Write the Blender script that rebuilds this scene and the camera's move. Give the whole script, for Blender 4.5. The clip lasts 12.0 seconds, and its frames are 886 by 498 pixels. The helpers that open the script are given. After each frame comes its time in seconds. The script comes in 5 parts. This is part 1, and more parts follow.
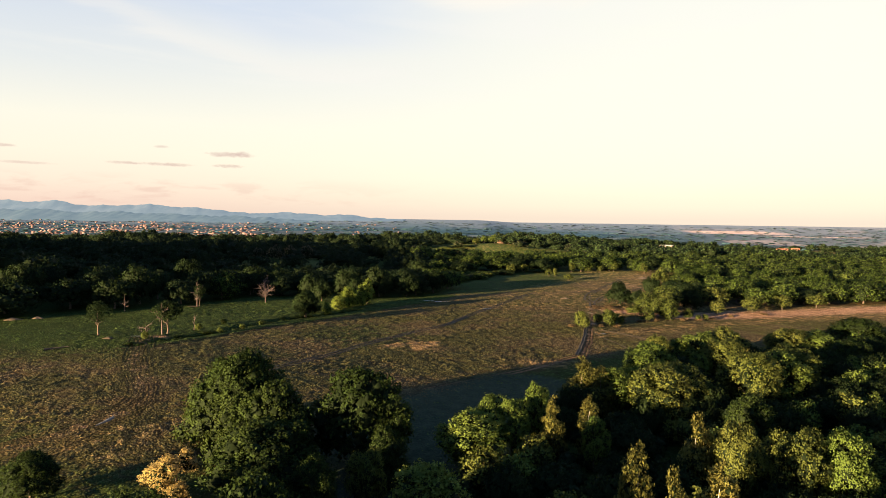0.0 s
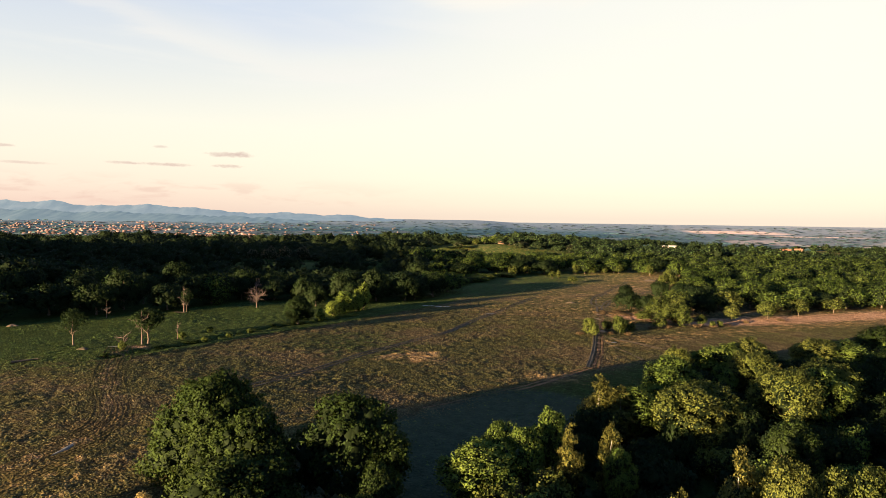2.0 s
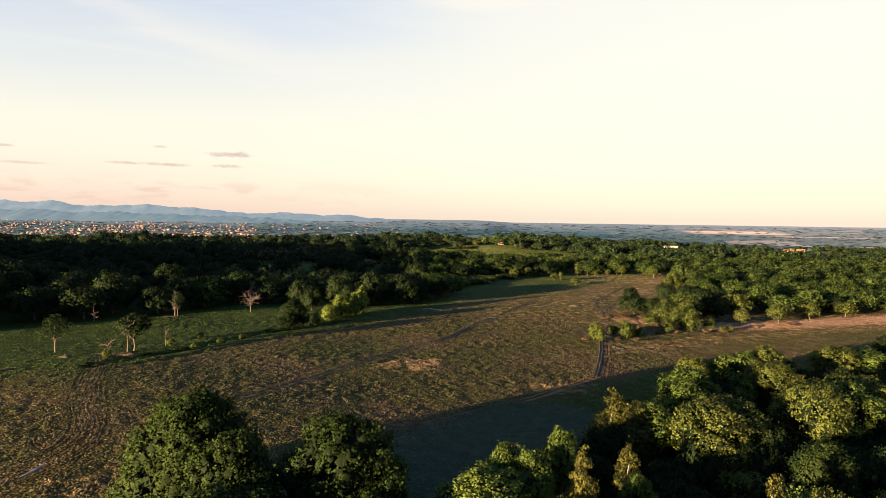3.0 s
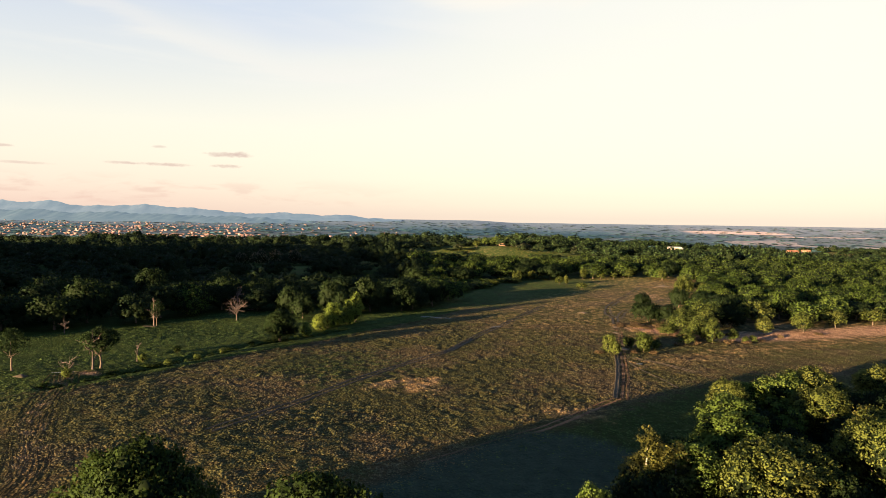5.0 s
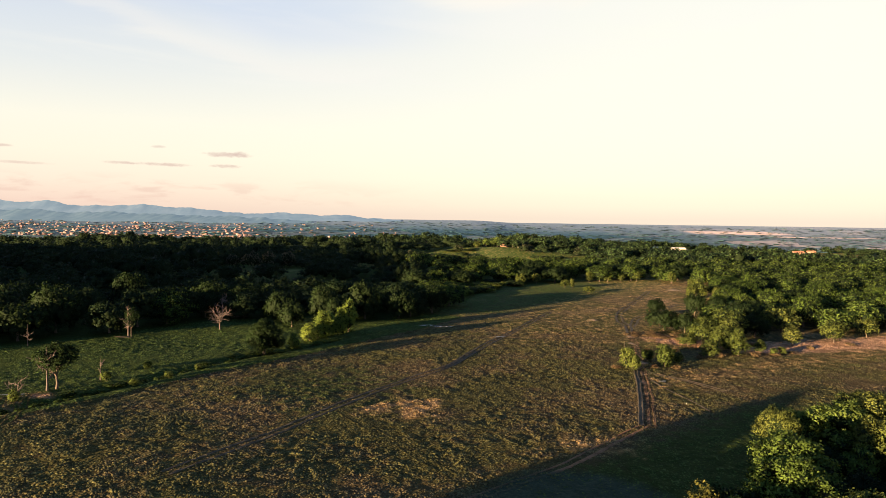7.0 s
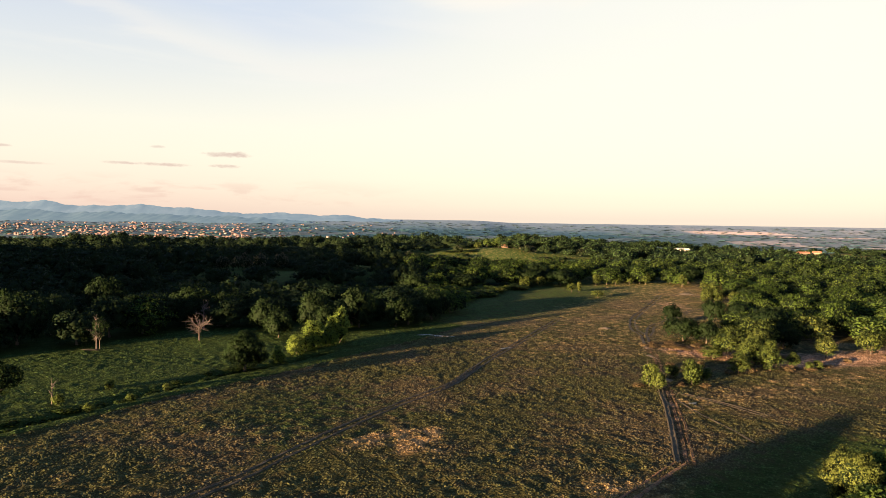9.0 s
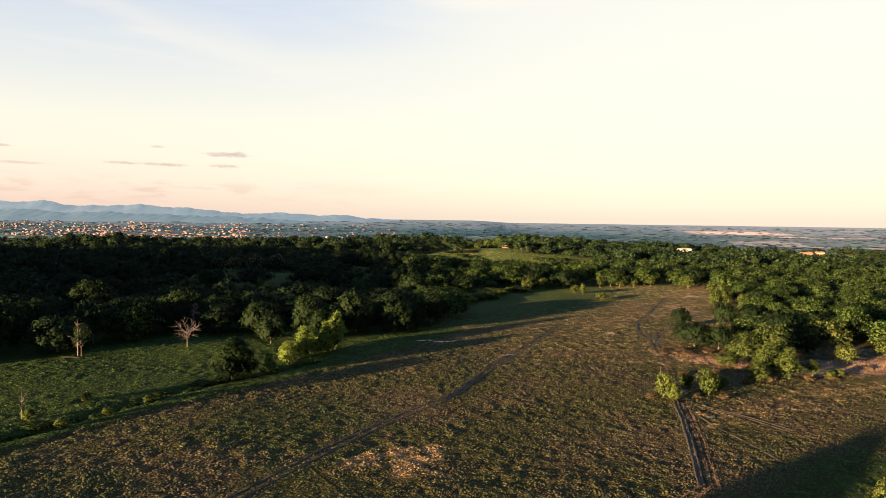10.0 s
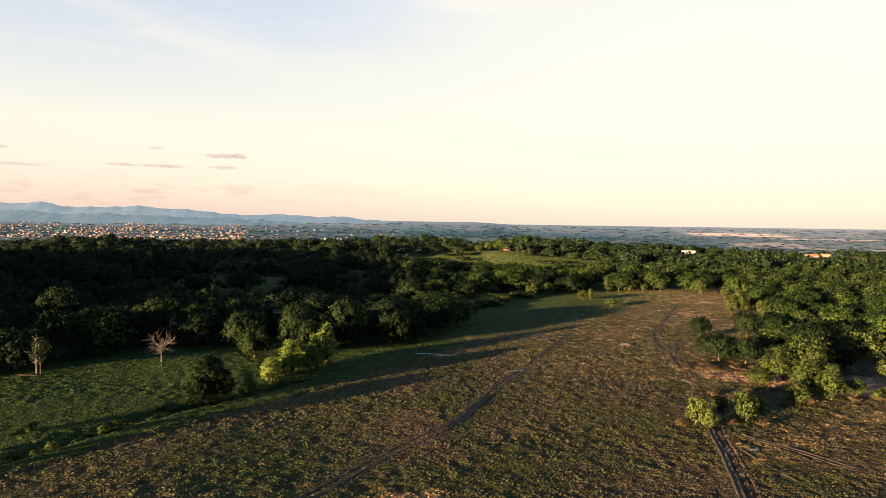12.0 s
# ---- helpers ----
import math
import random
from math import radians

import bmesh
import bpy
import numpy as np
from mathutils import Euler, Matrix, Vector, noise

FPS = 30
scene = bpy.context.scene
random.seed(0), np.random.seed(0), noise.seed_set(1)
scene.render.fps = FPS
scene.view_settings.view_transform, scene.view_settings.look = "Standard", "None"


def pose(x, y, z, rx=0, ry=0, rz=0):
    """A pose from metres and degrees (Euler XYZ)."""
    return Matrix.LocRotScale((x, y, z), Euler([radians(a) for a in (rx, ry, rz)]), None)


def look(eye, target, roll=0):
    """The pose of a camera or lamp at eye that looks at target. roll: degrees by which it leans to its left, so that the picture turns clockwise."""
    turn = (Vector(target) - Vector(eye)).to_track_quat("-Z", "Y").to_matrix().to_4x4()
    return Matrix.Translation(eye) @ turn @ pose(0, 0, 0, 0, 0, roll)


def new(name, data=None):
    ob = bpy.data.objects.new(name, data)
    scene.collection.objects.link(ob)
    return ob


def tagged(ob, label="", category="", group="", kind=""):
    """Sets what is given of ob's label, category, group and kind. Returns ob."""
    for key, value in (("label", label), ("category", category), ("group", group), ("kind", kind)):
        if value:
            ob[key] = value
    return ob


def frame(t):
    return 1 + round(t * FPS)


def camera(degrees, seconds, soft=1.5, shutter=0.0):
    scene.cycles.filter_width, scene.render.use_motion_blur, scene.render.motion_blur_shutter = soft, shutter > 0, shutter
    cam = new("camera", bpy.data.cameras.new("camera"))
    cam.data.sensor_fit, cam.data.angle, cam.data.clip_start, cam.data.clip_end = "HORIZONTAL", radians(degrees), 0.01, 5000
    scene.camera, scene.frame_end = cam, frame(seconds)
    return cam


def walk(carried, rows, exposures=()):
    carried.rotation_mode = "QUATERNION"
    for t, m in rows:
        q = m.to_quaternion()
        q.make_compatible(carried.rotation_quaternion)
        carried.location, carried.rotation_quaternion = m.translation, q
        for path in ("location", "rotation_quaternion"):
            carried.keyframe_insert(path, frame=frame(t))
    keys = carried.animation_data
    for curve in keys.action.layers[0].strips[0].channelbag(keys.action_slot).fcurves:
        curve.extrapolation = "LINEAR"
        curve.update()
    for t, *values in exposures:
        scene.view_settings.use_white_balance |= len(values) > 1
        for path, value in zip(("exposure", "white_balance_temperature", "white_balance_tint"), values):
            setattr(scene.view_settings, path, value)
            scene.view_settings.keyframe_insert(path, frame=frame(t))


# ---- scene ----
# ---- camera: a drone gliding forward over the field ----
cam = camera(70, 12.0, soft=0.8)
# seconds, east, north, height, pitch down, heading
FLIGHT = [
    (0.0, 1.05, 6.65, 42.2, 2.9, -0.02),
    (0.5, 0.95, 9.5, 42.27, 2.899, -0.005),
    (1.0, 0.85, 12.9, 42.33, 2.898, 0.009),
    (1.5, 0.75, 16.8, 42.4, 2.897, 0.024),
    (2.0, 0.65, 21.0, 42.57, 2.896, 0.038),
    (2.5, 0.55, 25.45, 42.73, 2.895, 0.053),
    (3.0, 0.45, 29.95, 42.9, 2.894, 0.068),
    (4.0, 0.25, 39.3, 43.22, 2.892, 0.097),
    (5.0, 0.05, 49.0, 43.55, 2.89, 0.126),
    (5.5, -0.05, 53.9, 43.6, 2.89, 0.14),
    (6.0, -0.15, 58.8, 43.65, 2.889, 0.155),
    (6.5, -0.25, 63.75, 43.7, 2.888, 0.17),
    (7.0, -0.35, 68.7, 43.75, 2.887, 0.184),
    (8.0, -0.55, 78.8, 43.78, 2.885, 0.213),
    (9.0, -0.75, 89.0, 43.81, 2.883, 0.243),
    (9.5, -0.85, 94.1, 43.82, 2.882, 0.257),
    (10.0, -0.95, 99.2, 43.84, 2.881, 0.272),
    (10.5, -1.05, 104.3, 43.85, 2.88, 0.286),
    (11.0, -1.15, 109.2, 43.85, 2.84, 0.301),
    (11.5, -1.25, 113.9, 43.85, 2.79, 0.315),
    (12.0, -1.35, 118.5, 43.85, 2.74, 0.33),
]


def drone(x, y, z, down, heading):
    a, b = radians(heading), radians(down)
    aim = (x + 100 * math.sin(a) * math.cos(b), y + 100 * math.cos(a) * math.cos(b), z - 100 * math.sin(b))
    return look((x, y, z), aim, 0.8)


walk(cam, [(t, drone(*r)) for t, *r in FLIGHT])

# ---- light: low evening sun behind the left shoulder ----
SUN_AZ = radians(229.0)   # where the sun stands, clockwise from north (+y)
SUN_EL = radians(6.0)
scene.view_settings.exposure = 2.6

sun_data = bpy.data.lights.new("sun", "SUN")
sun_data.energy, sun_data.angle, sun_data.color = 5.0, radians(0.6), (1.0, 0.70, 0.40)
sun = new("sun", sun_data)
to_sun = Vector((math.sin(SUN_AZ) * math.cos(SUN_EL), math.cos(SUN_AZ) * math.cos(SUN_EL), math.sin(SUN_EL)))
sun.matrix_world = look(to_sun * 300, (0, 0, 0))


class Nodes:
    """A few short words for building node trees."""

    def __init__(self, tree):
        self.tree, self.n, self.l = tree, tree.nodes, tree.links
        tree.nodes.clear()

    def put(self, kind, **given):
        node = self.n.new(kind)
        for key, value in given.items():
            setattr(node, key, value)
        return node

    def set(self, socket, value):
        if isinstance(value, bpy.types.NodeSocket):
            self.l.new(value, socket)
        else:
            if socket.type == "RGBA" and len(value) == 3:
                value = (*value, 1)
            socket.default_value = value

    def math(self, op, a, b=0.0, c=0.0, clamp=False):
        node = self.put("ShaderNodeMath", operation=op, use_clamp=clamp)
        for s, v in zip(node.inputs, (a, b, c)):
            self.set(s, v)
        return node.outputs[0]

    def mix(self, f, a, b, blend="MIX"):
        node = self.put("ShaderNodeMix", data_type="RGBA", blend_type=blend)
        for i, v in ((0, f), (6, a), (7, b)):
            self.set(node.inputs[i], v)
        return node.outputs[2]

    def ramp(self, f, stops, smooth=False):
        node = self.put("ShaderNodeValToRGB")
        node.color_ramp.interpolation = "EASE" if smooth else "LINEAR"
        e = node.color_ramp.elements
        while len(e) < len(stops):
            e.new(0.5)
        for s, (p, c) in zip(e, stops):
            s.position, s.color = p, (*c, 1) if len(c) == 3 else c
        self.set(node.inputs[0], f)
        return node.outputs[0]

    def noise(self, scale, vector=None, detail=4.0, rough=0.55, distort=0.0):
        node = self.put("ShaderNodeTexNoise")
        for k, v in (("Scale", scale), ("Detail", detail), ("Roughness", rough), ("Distortion", distort)):
            self.set(node.inputs[k], v)
        if vector is not None:
            self.set(node.inputs["Vector"], vector)
        return node.outputs["Fac"]

    def span(self, v, lo, hi):
        node = self.put("ShaderNodeMapRange", interpolation_type="SMOOTHSTEP")
        for i, x in enumerate((v, lo, hi, 0.0, 1.0)):
            self.set(node.inputs[i], x)
        return node.outputs[0]

    def stretch(self, v, s):
        node = self.put("ShaderNodeVectorMath", operation="MULTIPLY")
        self.set(node.inputs[0], v)
        node.inputs[1].default_value = s
        return node.outputs[0]


def make_sky():
    w = bpy.data.worlds.new("evening_sky")
    scene.world = w
    w.use_nodes = True
    k = Nodes(w.node_tree)
    way = k.put("ShaderNodeTexCoord").outputs["Generated"]
    sep = k.put("ShaderNodeSeparateXYZ")
    k.set(sep.inputs[0], way)
    x, y, z = sep.outputs
    sky = k.put("ShaderNodeTexSky", sky_type="NISHITA", sun_disc=False, sun_elevation=SUN_EL, sun_rotation=SUN_AZ,
                altitude=200.0, air_density=1.0, dust_density=1.5, ozone_density=1.0)
    # thin evening veil: rose at the skyline, cream above it, pale blue higher, deep blue overhead
    veil = k.ramp(z, [(0.0, (0.93, 0.69, 0.58)), (0.018, (0.99, 0.75, 0.63)), (0.045, (1.05, 0.87, 0.72)), (0.085, (1.05, 0.95, 0.78)), (0.13, (1.02, 0.97, 0.82)),
                      (0.20, (0.84, 0.86, 0.85)), (0.28, (0.70, 0.76, 0.86)), (0.38, (0.52, 0.64, 0.90)), (0.50, (0.23, 0.41, 0.72)), (1.0, (0.079, 0.235, 0.63))])
    bright = k.ramp(z, [(0.0, (1.03, 0.87, 0.70)), (0.018, (1.06, 0.96, 0.76)), (0.06, (1.10, 1.03, 0.82)), (0.36, (1.00, 0.98, 0.88)),
                        (0.50, (0.23, 0.41, 0.72)), (1.0, (0.079, 0.235, 0.63))])
    turn = k.math("ARCTAN2", x, y)
    glow = k.span(turn, -0.70, 0.40)
    base = k.mix(glow, veil, bright)
    # streaky high cloud
    fall = k.noise(2.2, k.stretch(way, (1.2, 0.6, 7.0)), 6.0, 0.6, 0.6)
    low = k.math("MULTIPLY", k.span(fall, 0.46, 0.72), k.math("MULTIPLY", k.span(z, 0.10, 0.25), k.math("SUBTRACT", 1.0, k.span(z, 0.5, 0.9))))
    base = k.mix(k.math("MULTIPLY", low, 0.55), base, (1.0, 0.96, 0.88))
    # a long wisp sloping down from the left, with clear blue above it
    rise = k.math("MULTIPLY", k.math("MAXIMUM", k.math("SUBTRACT", -0.25, turn), 0.0), 0.20)
    off = k.math("SUBTRACT", k.math("SUBTRACT", z, 0.224), rise)
    off = k.math("ADD", off, k.math("MULTIPLY", k.math("SUBTRACT", fall, 0.5), 0.11))
    side_l = k.math("SUBTRACT", 1.0, k.span(turn, -0.25, 0.1))
    blue = k.math("MULTIPLY", k.span(off, 0.012, 0.06), k.math("SUBTRACT", 1.0, k.span(z, 0.36, 0.46)))
    base = k.mix(k.math("MULTIPLY", k.math("MULTIPLY", blue, side_l), 0.42), base, (0.60, 0.70, 0.90))
    wisp = k.math("SUBTRACT", 1.0, k.span(k.math("ABSOLUTE", off), 0.0, 0.022))
    base = k.mix(k.math("MULTIPLY", k.math("MULTIPLY", wisp, side_l), 0.36), base, (1.0, 0.94, 0.86))
    # one soft bank high in the middle
    a = k.math("DIVIDE", k.math("SUBTRACT", turn, 0.10), 0.17)
    bb = k.math("DIVIDE", k.math("SUBTRACT", z, 0.325), 0.028)
    bank = k.math("ADD", k.math("ADD", k.math("MULTIPLY", a, a), k.math("MULTIPLY", bb, bb)), k.math("MULTIPLY", k.math("SUBTRACT", fall, 0.5), 4.0))
    base = k.mix(k.math("MULTIPLY", k.math("SUBTRACT", 1.0, k.span(bank, 0.2, 1.3)), 0.8), base, (1.06, 0.98, 0.86))
    rosy = k.noise(6.0, k.stretch(way, (2.0, 2.0, 9.0)), 6.0, 0.6, 0.4)
    band = k.math("MULTIPLY", k.span(z, 0.008, 0.02), k.math("SUBTRACT", 1.0, k.span(z, 0.035, 0.06)))
    left = k.math("SUBTRACT", 1.0, k.span(turn, -0.45, 0.05))
    base = k.mix(k.math("MULTIPLY", k.math("MULTIPLY", band, left), k.math("MULTIPLY", k.span(rosy, 0.46, 0.64), 0.4)), base, (0.80, 0.50, 0.44))
    # small flat clouds low over the hills: bearing, height, length, thickness (radians)
    wob = k.math("MULTIPLY", k.math("SUBTRACT", k.noise(70.0, k.stretch(way, (1.0, 1.0, 3.0)), 6.0, 0.7), 0.5), 3.2)
    for az, el, wide, thick, deep in ((-0.326, 0.0875, 0.034, 0.0042, 0.75), (-0.306, 0.089, 0.012, 0.005, 0.6), (-0.328, 0.0705, 0.022, 0.0030, 0.7),
                                      (-0.415, 0.0700, 0.040, 0.0026, 0.7), (-0.47, 0.0700, 0.022, 0.0024, 0.6), (-0.418, 0.0945, 0.011, 0.0022, 0.5),
                                      (-0.615, 0.0850, 0.026, 0.0024, 0.6), (-0.585, 0.0640, 0.035, 0.0022, 0.5)):
        a = k.math("DIVIDE", k.math("SUBTRACT", turn, az), wide)
        b = k.math("DIVIDE", k.math("SUBTRACT", z, el), thick)
        r = k.math("ADD", k.math("ADD", k.math("MULTIPLY", a, a), k.math("MULTIPLY", b, b)), wob)
        base = k.mix(k.math("MULTIPLY", k.math("SUBTRACT", 1.0, k.span(r, -0.3, 1.3)), deep), base, (0.70, 0.50, 0.45))
    back = k.mix(k.span(y, -0.5, 0.62), (0.35, 0.48, 0.68), (1.0, 1.0, 1.0))
    base = k.mix(1.0, base, back, "MULTIPLY")
    both = k.mix(0.06, k.stretch(base, (0.163, 0.163, 0.163)), k.stretch(sky.outputs[0], (0.08, 0.08, 0.08)))
    bg = k.put("ShaderNodeBackground")
    k.set(bg.inputs[0], both)
    k.set(bg.inputs[1], 1.0)
    k.l.new(bg.outputs[0], k.put("ShaderNodeOutputWorld").inputs[0])


make_sky()


# ---- materials ----
def material(name):
    m = bpy.data.materials.new(name)
    m.use_nodes = True
    return m, Nodes(m.node_tree)


def finish(k, colour, rough=0.8, bump=None, strength=0.3, distance=0.1, metal=0.0, spec=0.3, through_light=None):
    p = k.put("ShaderNodeBsdfPrincipled")
    k.set(p.inputs["Base Color"], colour)
    k.set(p.inputs["Roughness"], rough)
    k.set(p.inputs["Metallic"], metal)
    k.set(p.inputs["Specular IOR Level"], spec)
    if bump is not None:
        b = k.put("ShaderNodeBump")
        k.set(b.inputs["Strength"], strength)
        k.set(b.inputs["Distance"], distance)
        k.set(b.inputs["Height"], bump)
        k.l.new(b.outputs[0], p.inputs["Normal"])
    end = p.outputs[0]
    if through_light is not None:
        t = k.put("ShaderNodeBsdfTranslucent")
        k.set(t.inputs[0], through_light)
        mixer = k.put("ShaderNodeMixShader")
        mixer.inputs[0].default_value = 0.27
        k.l.new(end, mixer.inputs[1])
        k.l.new(t.outputs[0], mixer.inputs[2])
        end = mixer.outputs[0]
    k.l.new(end, k.put("ShaderNodeOutputMaterial").inputs[0])


def leaf_material(name, dark, mid, light):
    """Foliage: every leaf differs, and so does every tree and every stretch of wood."""
    m, k = material(name)
    g = k.put("ShaderNodeNewGeometry")
    island = g.outputs["Random Per Island"]
    tree = k.noise(0.055, g.outputs["Position"], 3.0, 0.6)
    ob = k.put("ShaderNodeObjectInfo").outputs["Random"]
    f = k.math("ADD", k.math("MULTIPLY", island, 0.08), k.math("MULTIPLY", k.span(tree, 0.3, 0.7), 0.45))
    f = k.math("ADD", f, k.math("ADD", 0.07, k.math("MULTIPLY", ob, 0.27)), clamp=True)
    c = k.ramp(f, [(0.0, dark), (0.5, mid), (1.0, light)])
    finish(k, c, 0.7, spec=0.06, through_light=k.mix(0.5, c, tuple(min(1, 1.5 * v) for v in light)))
    return m


LEAF = dict(
    oak=leaf_material("oak_leaves", (0.0149, 0.0278, 0.0077), (0.0278, 0.0470, 0.0106), (0.0499, 0.0710, 0.0158)),
    green=leaf_material("fresh_green_leaves", (0.0577, 0.0960, 0.0190), (0.1106, 0.1605, 0.0305), (0.1775, 0.2193, 0.0475)),
    olive=leaf_material("olive_leaves", (0.0564, 0.0770, 0.0173), (0.1028, 0.1236, 0.0263), (0.1658, 0.1749, 0.0412)),
    birch=leaf_material("birch_leaves", (0.0825, 0.0880, 0.0202), (0.1433, 0.1397, 0.0330), (0.2062, 0.1892, 0.0490)),
    yellow=leaf_material("golden_leaves", (0.2369, 0.1808, 0.0577), (0.4027, 0.3032, 0.1050), (0.5686, 0.4548, 0.1995)),
    lime=leaf_material("yellow_green_leaves", (0.0874, 0.1339, 0.0240), (0.1528, 0.2047, 0.0354), (0.2293, 0.2678, 0.0543)),
    # shaded copy of the woodland leaves, evening shade put into the colour
    wood=leaf_material("shaded_woodland_leaves", (0.0070, 0.0154, 0.0070), (0.0145, 0.0283, 0.0114), (0.0302, 0.0461, 0.0166)),
    # sunlit copy for the far hill, with sunlight put into the colour
    hill=leaf_material("sunlit_hill_leaves", (0.0361, 0.0702, 0.0239), (0.0664, 0.1087, 0.0358), (0.1094, 0.1543, 0.0506)),
    cream=leaf_material("bleached_leaves", (0.04, 0.038, 0.024), (0.08, 0.073, 0.045), (0.135, 0.118, 0.074)),
    straw=leaf_material("straw_coloured_leaves", (0.04, 0.042, 0.022), (0.078, 0.078, 0.042), (0.13, 0.122, 0.07)),
    # far tree belts: blue-green haze is mixed into their leaf colour
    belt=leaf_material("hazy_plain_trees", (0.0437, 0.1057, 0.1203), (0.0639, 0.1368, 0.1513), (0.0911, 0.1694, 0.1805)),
    # darker copy of the oak leaves, with crown shade in the colour
    shade_oak=leaf_material("shaded_oak_leaves", (0.0093, 0.0191, 0.0072), (0.0183, 0.0331, 0.0100), (0.0319, 0.0485, 0.0140)),
    copse=leaf_material("copse_leaves", (0.0524, 0.0773, 0.0167), (0.0949, 0.1233, 0.0262), (0.1495, 0.1703, 0.0407)),
    # sunlit copy for woods facing the light, brightened by colour
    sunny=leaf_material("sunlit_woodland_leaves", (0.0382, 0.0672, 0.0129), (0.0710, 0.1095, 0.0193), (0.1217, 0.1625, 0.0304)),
    # crown insides: shade between the leaf sprays painted as two dark leaf colours
    inner=leaf_material("inner_crown_shade", (0.0080, 0.0135, 0.0050), (0.0135, 0.0215, 0.0075), (0.0200, 0.0300, 0.0105)),
    inner_dark=leaf_material("thin_crown_shade", (0.0072, 0.0121, 0.0045), (0.0121, 0.0193, 0.0067), (0.0180, 0.0270, 0.0095)),
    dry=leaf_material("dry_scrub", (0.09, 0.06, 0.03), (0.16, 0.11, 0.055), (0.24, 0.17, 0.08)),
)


def crown_shade(leafage):
    """Dark colour imitating shade between the outer sprays: one for oak and wood crowns, one for the rest."""
    return LEAF["inner" if leafage in ("wood", "shade_oak", "oak") else "inner_dark"]


def bark_material(name, a, b):
    m, k = material(name)
    pos = k.put("ShaderNodeTexCoord").outputs["Object"]
    n = k.noise(5.0, k.stretch(pos, (1, 1, 0.25)), 6.0, 0.65)
    finish(k, k.ramp(n, [(0.3, a), (0.7, b)]), 0.85, n, 0.5, 0.05)
    return m


BARK = bark_material("brown_bark", (0.05, 0.035, 0.025), (0.14, 0.10, 0.07))
PALE_BARK = bark_material("pale_birch_bark", (0.20, 0.17, 0.14), (0.55, 0.50, 0.43))
DEAD_WOOD = bark_material("bleached_dead_wood", (0.056, 0.041, 0.034), (0.130, 0.093, 0.077))


def turf_colour(k, pos, zone):
    """Rough pasture: olive sward, green meadow, bleached straw and bare earth, by what grows where."""
    sep = k.put("ShaderNodeSeparateColor")
    k.set(sep.inputs[0], zone)
    green, straw, bare = sep.outputs
    big = k.noise(0.035, pos, 5.0, 0.6)
    mid = k.noise(0.35, pos, 5.0, 0.65)
    fine = k.noise(2.6, pos, 4.0, 0.7)
    f = k.math("ADD", k.math("MULTIPLY", mid, 0.55), k.math("MULTIPLY", fine, 0.45))
    brown = k.ramp(f, [(0.30, (0.054, 0.0410, 0.0205)), (0.48, (0.108, 0.0815, 0.0385)), (0.62, (0.172, 0.1290, 0.0600)), (0.75, (0.246, 0.1840, 0.0900))])
    sward = k.ramp(f, [(0.32, (0.0380, 0.0385, 0.0120)), (0.5, (0.0790, 0.0760, 0.0250)), (0.72, (0.1430, 0.1270, 0.0460))])
    meadow = k.ramp(f, [(0.32, (0.024, 0.042, 0.0095)), (0.5, (0.048, 0.076, 0.0155)), (0.70, (0.090, 0.122, 0.032))])
    hay = k.ramp(f, [(0.32, (0.1729, 0.1083, 0.0429)), (0.5, (0.3537, 0.2231, 0.0913)), (0.7, (0.5596, 0.3516, 0.1612))])
    soil = k.ramp(f, [(0.3, (0.1680, 0.0972, 0.0540)), (0.5, (0.3780, 0.2228, 0.1283)), (0.72, (0.6020, 0.3780, 0.2295))])
    c = k.mix(k.span(k.math("ADD", big, k.math("MULTIPLY", k.math("SUBTRACT", mid, 0.5), 0.5)), 0.35, 0.57), brown, sward)
    c = k.mix(k.span(k.math("ADD", green, k.math("MULTIPLY", k.math("SUBTRACT", mid, 0.5), 0.9)), 0.25, 0.75), c, meadow)
    c = k.mix(k.span(k.math("ADD", straw, k.math("MULTIPLY", k.math("SUBTRACT", mid, 0.5), 1.2)), 0.3, 0.8), c, hay)
    c = k.mix(k.span(k.math("ADD", bare, k.math("MULTIPLY", k.math("SUBTRACT", mid, 0.5), 1.0)), 0.3, 0.8), c, soil)
    return c, f


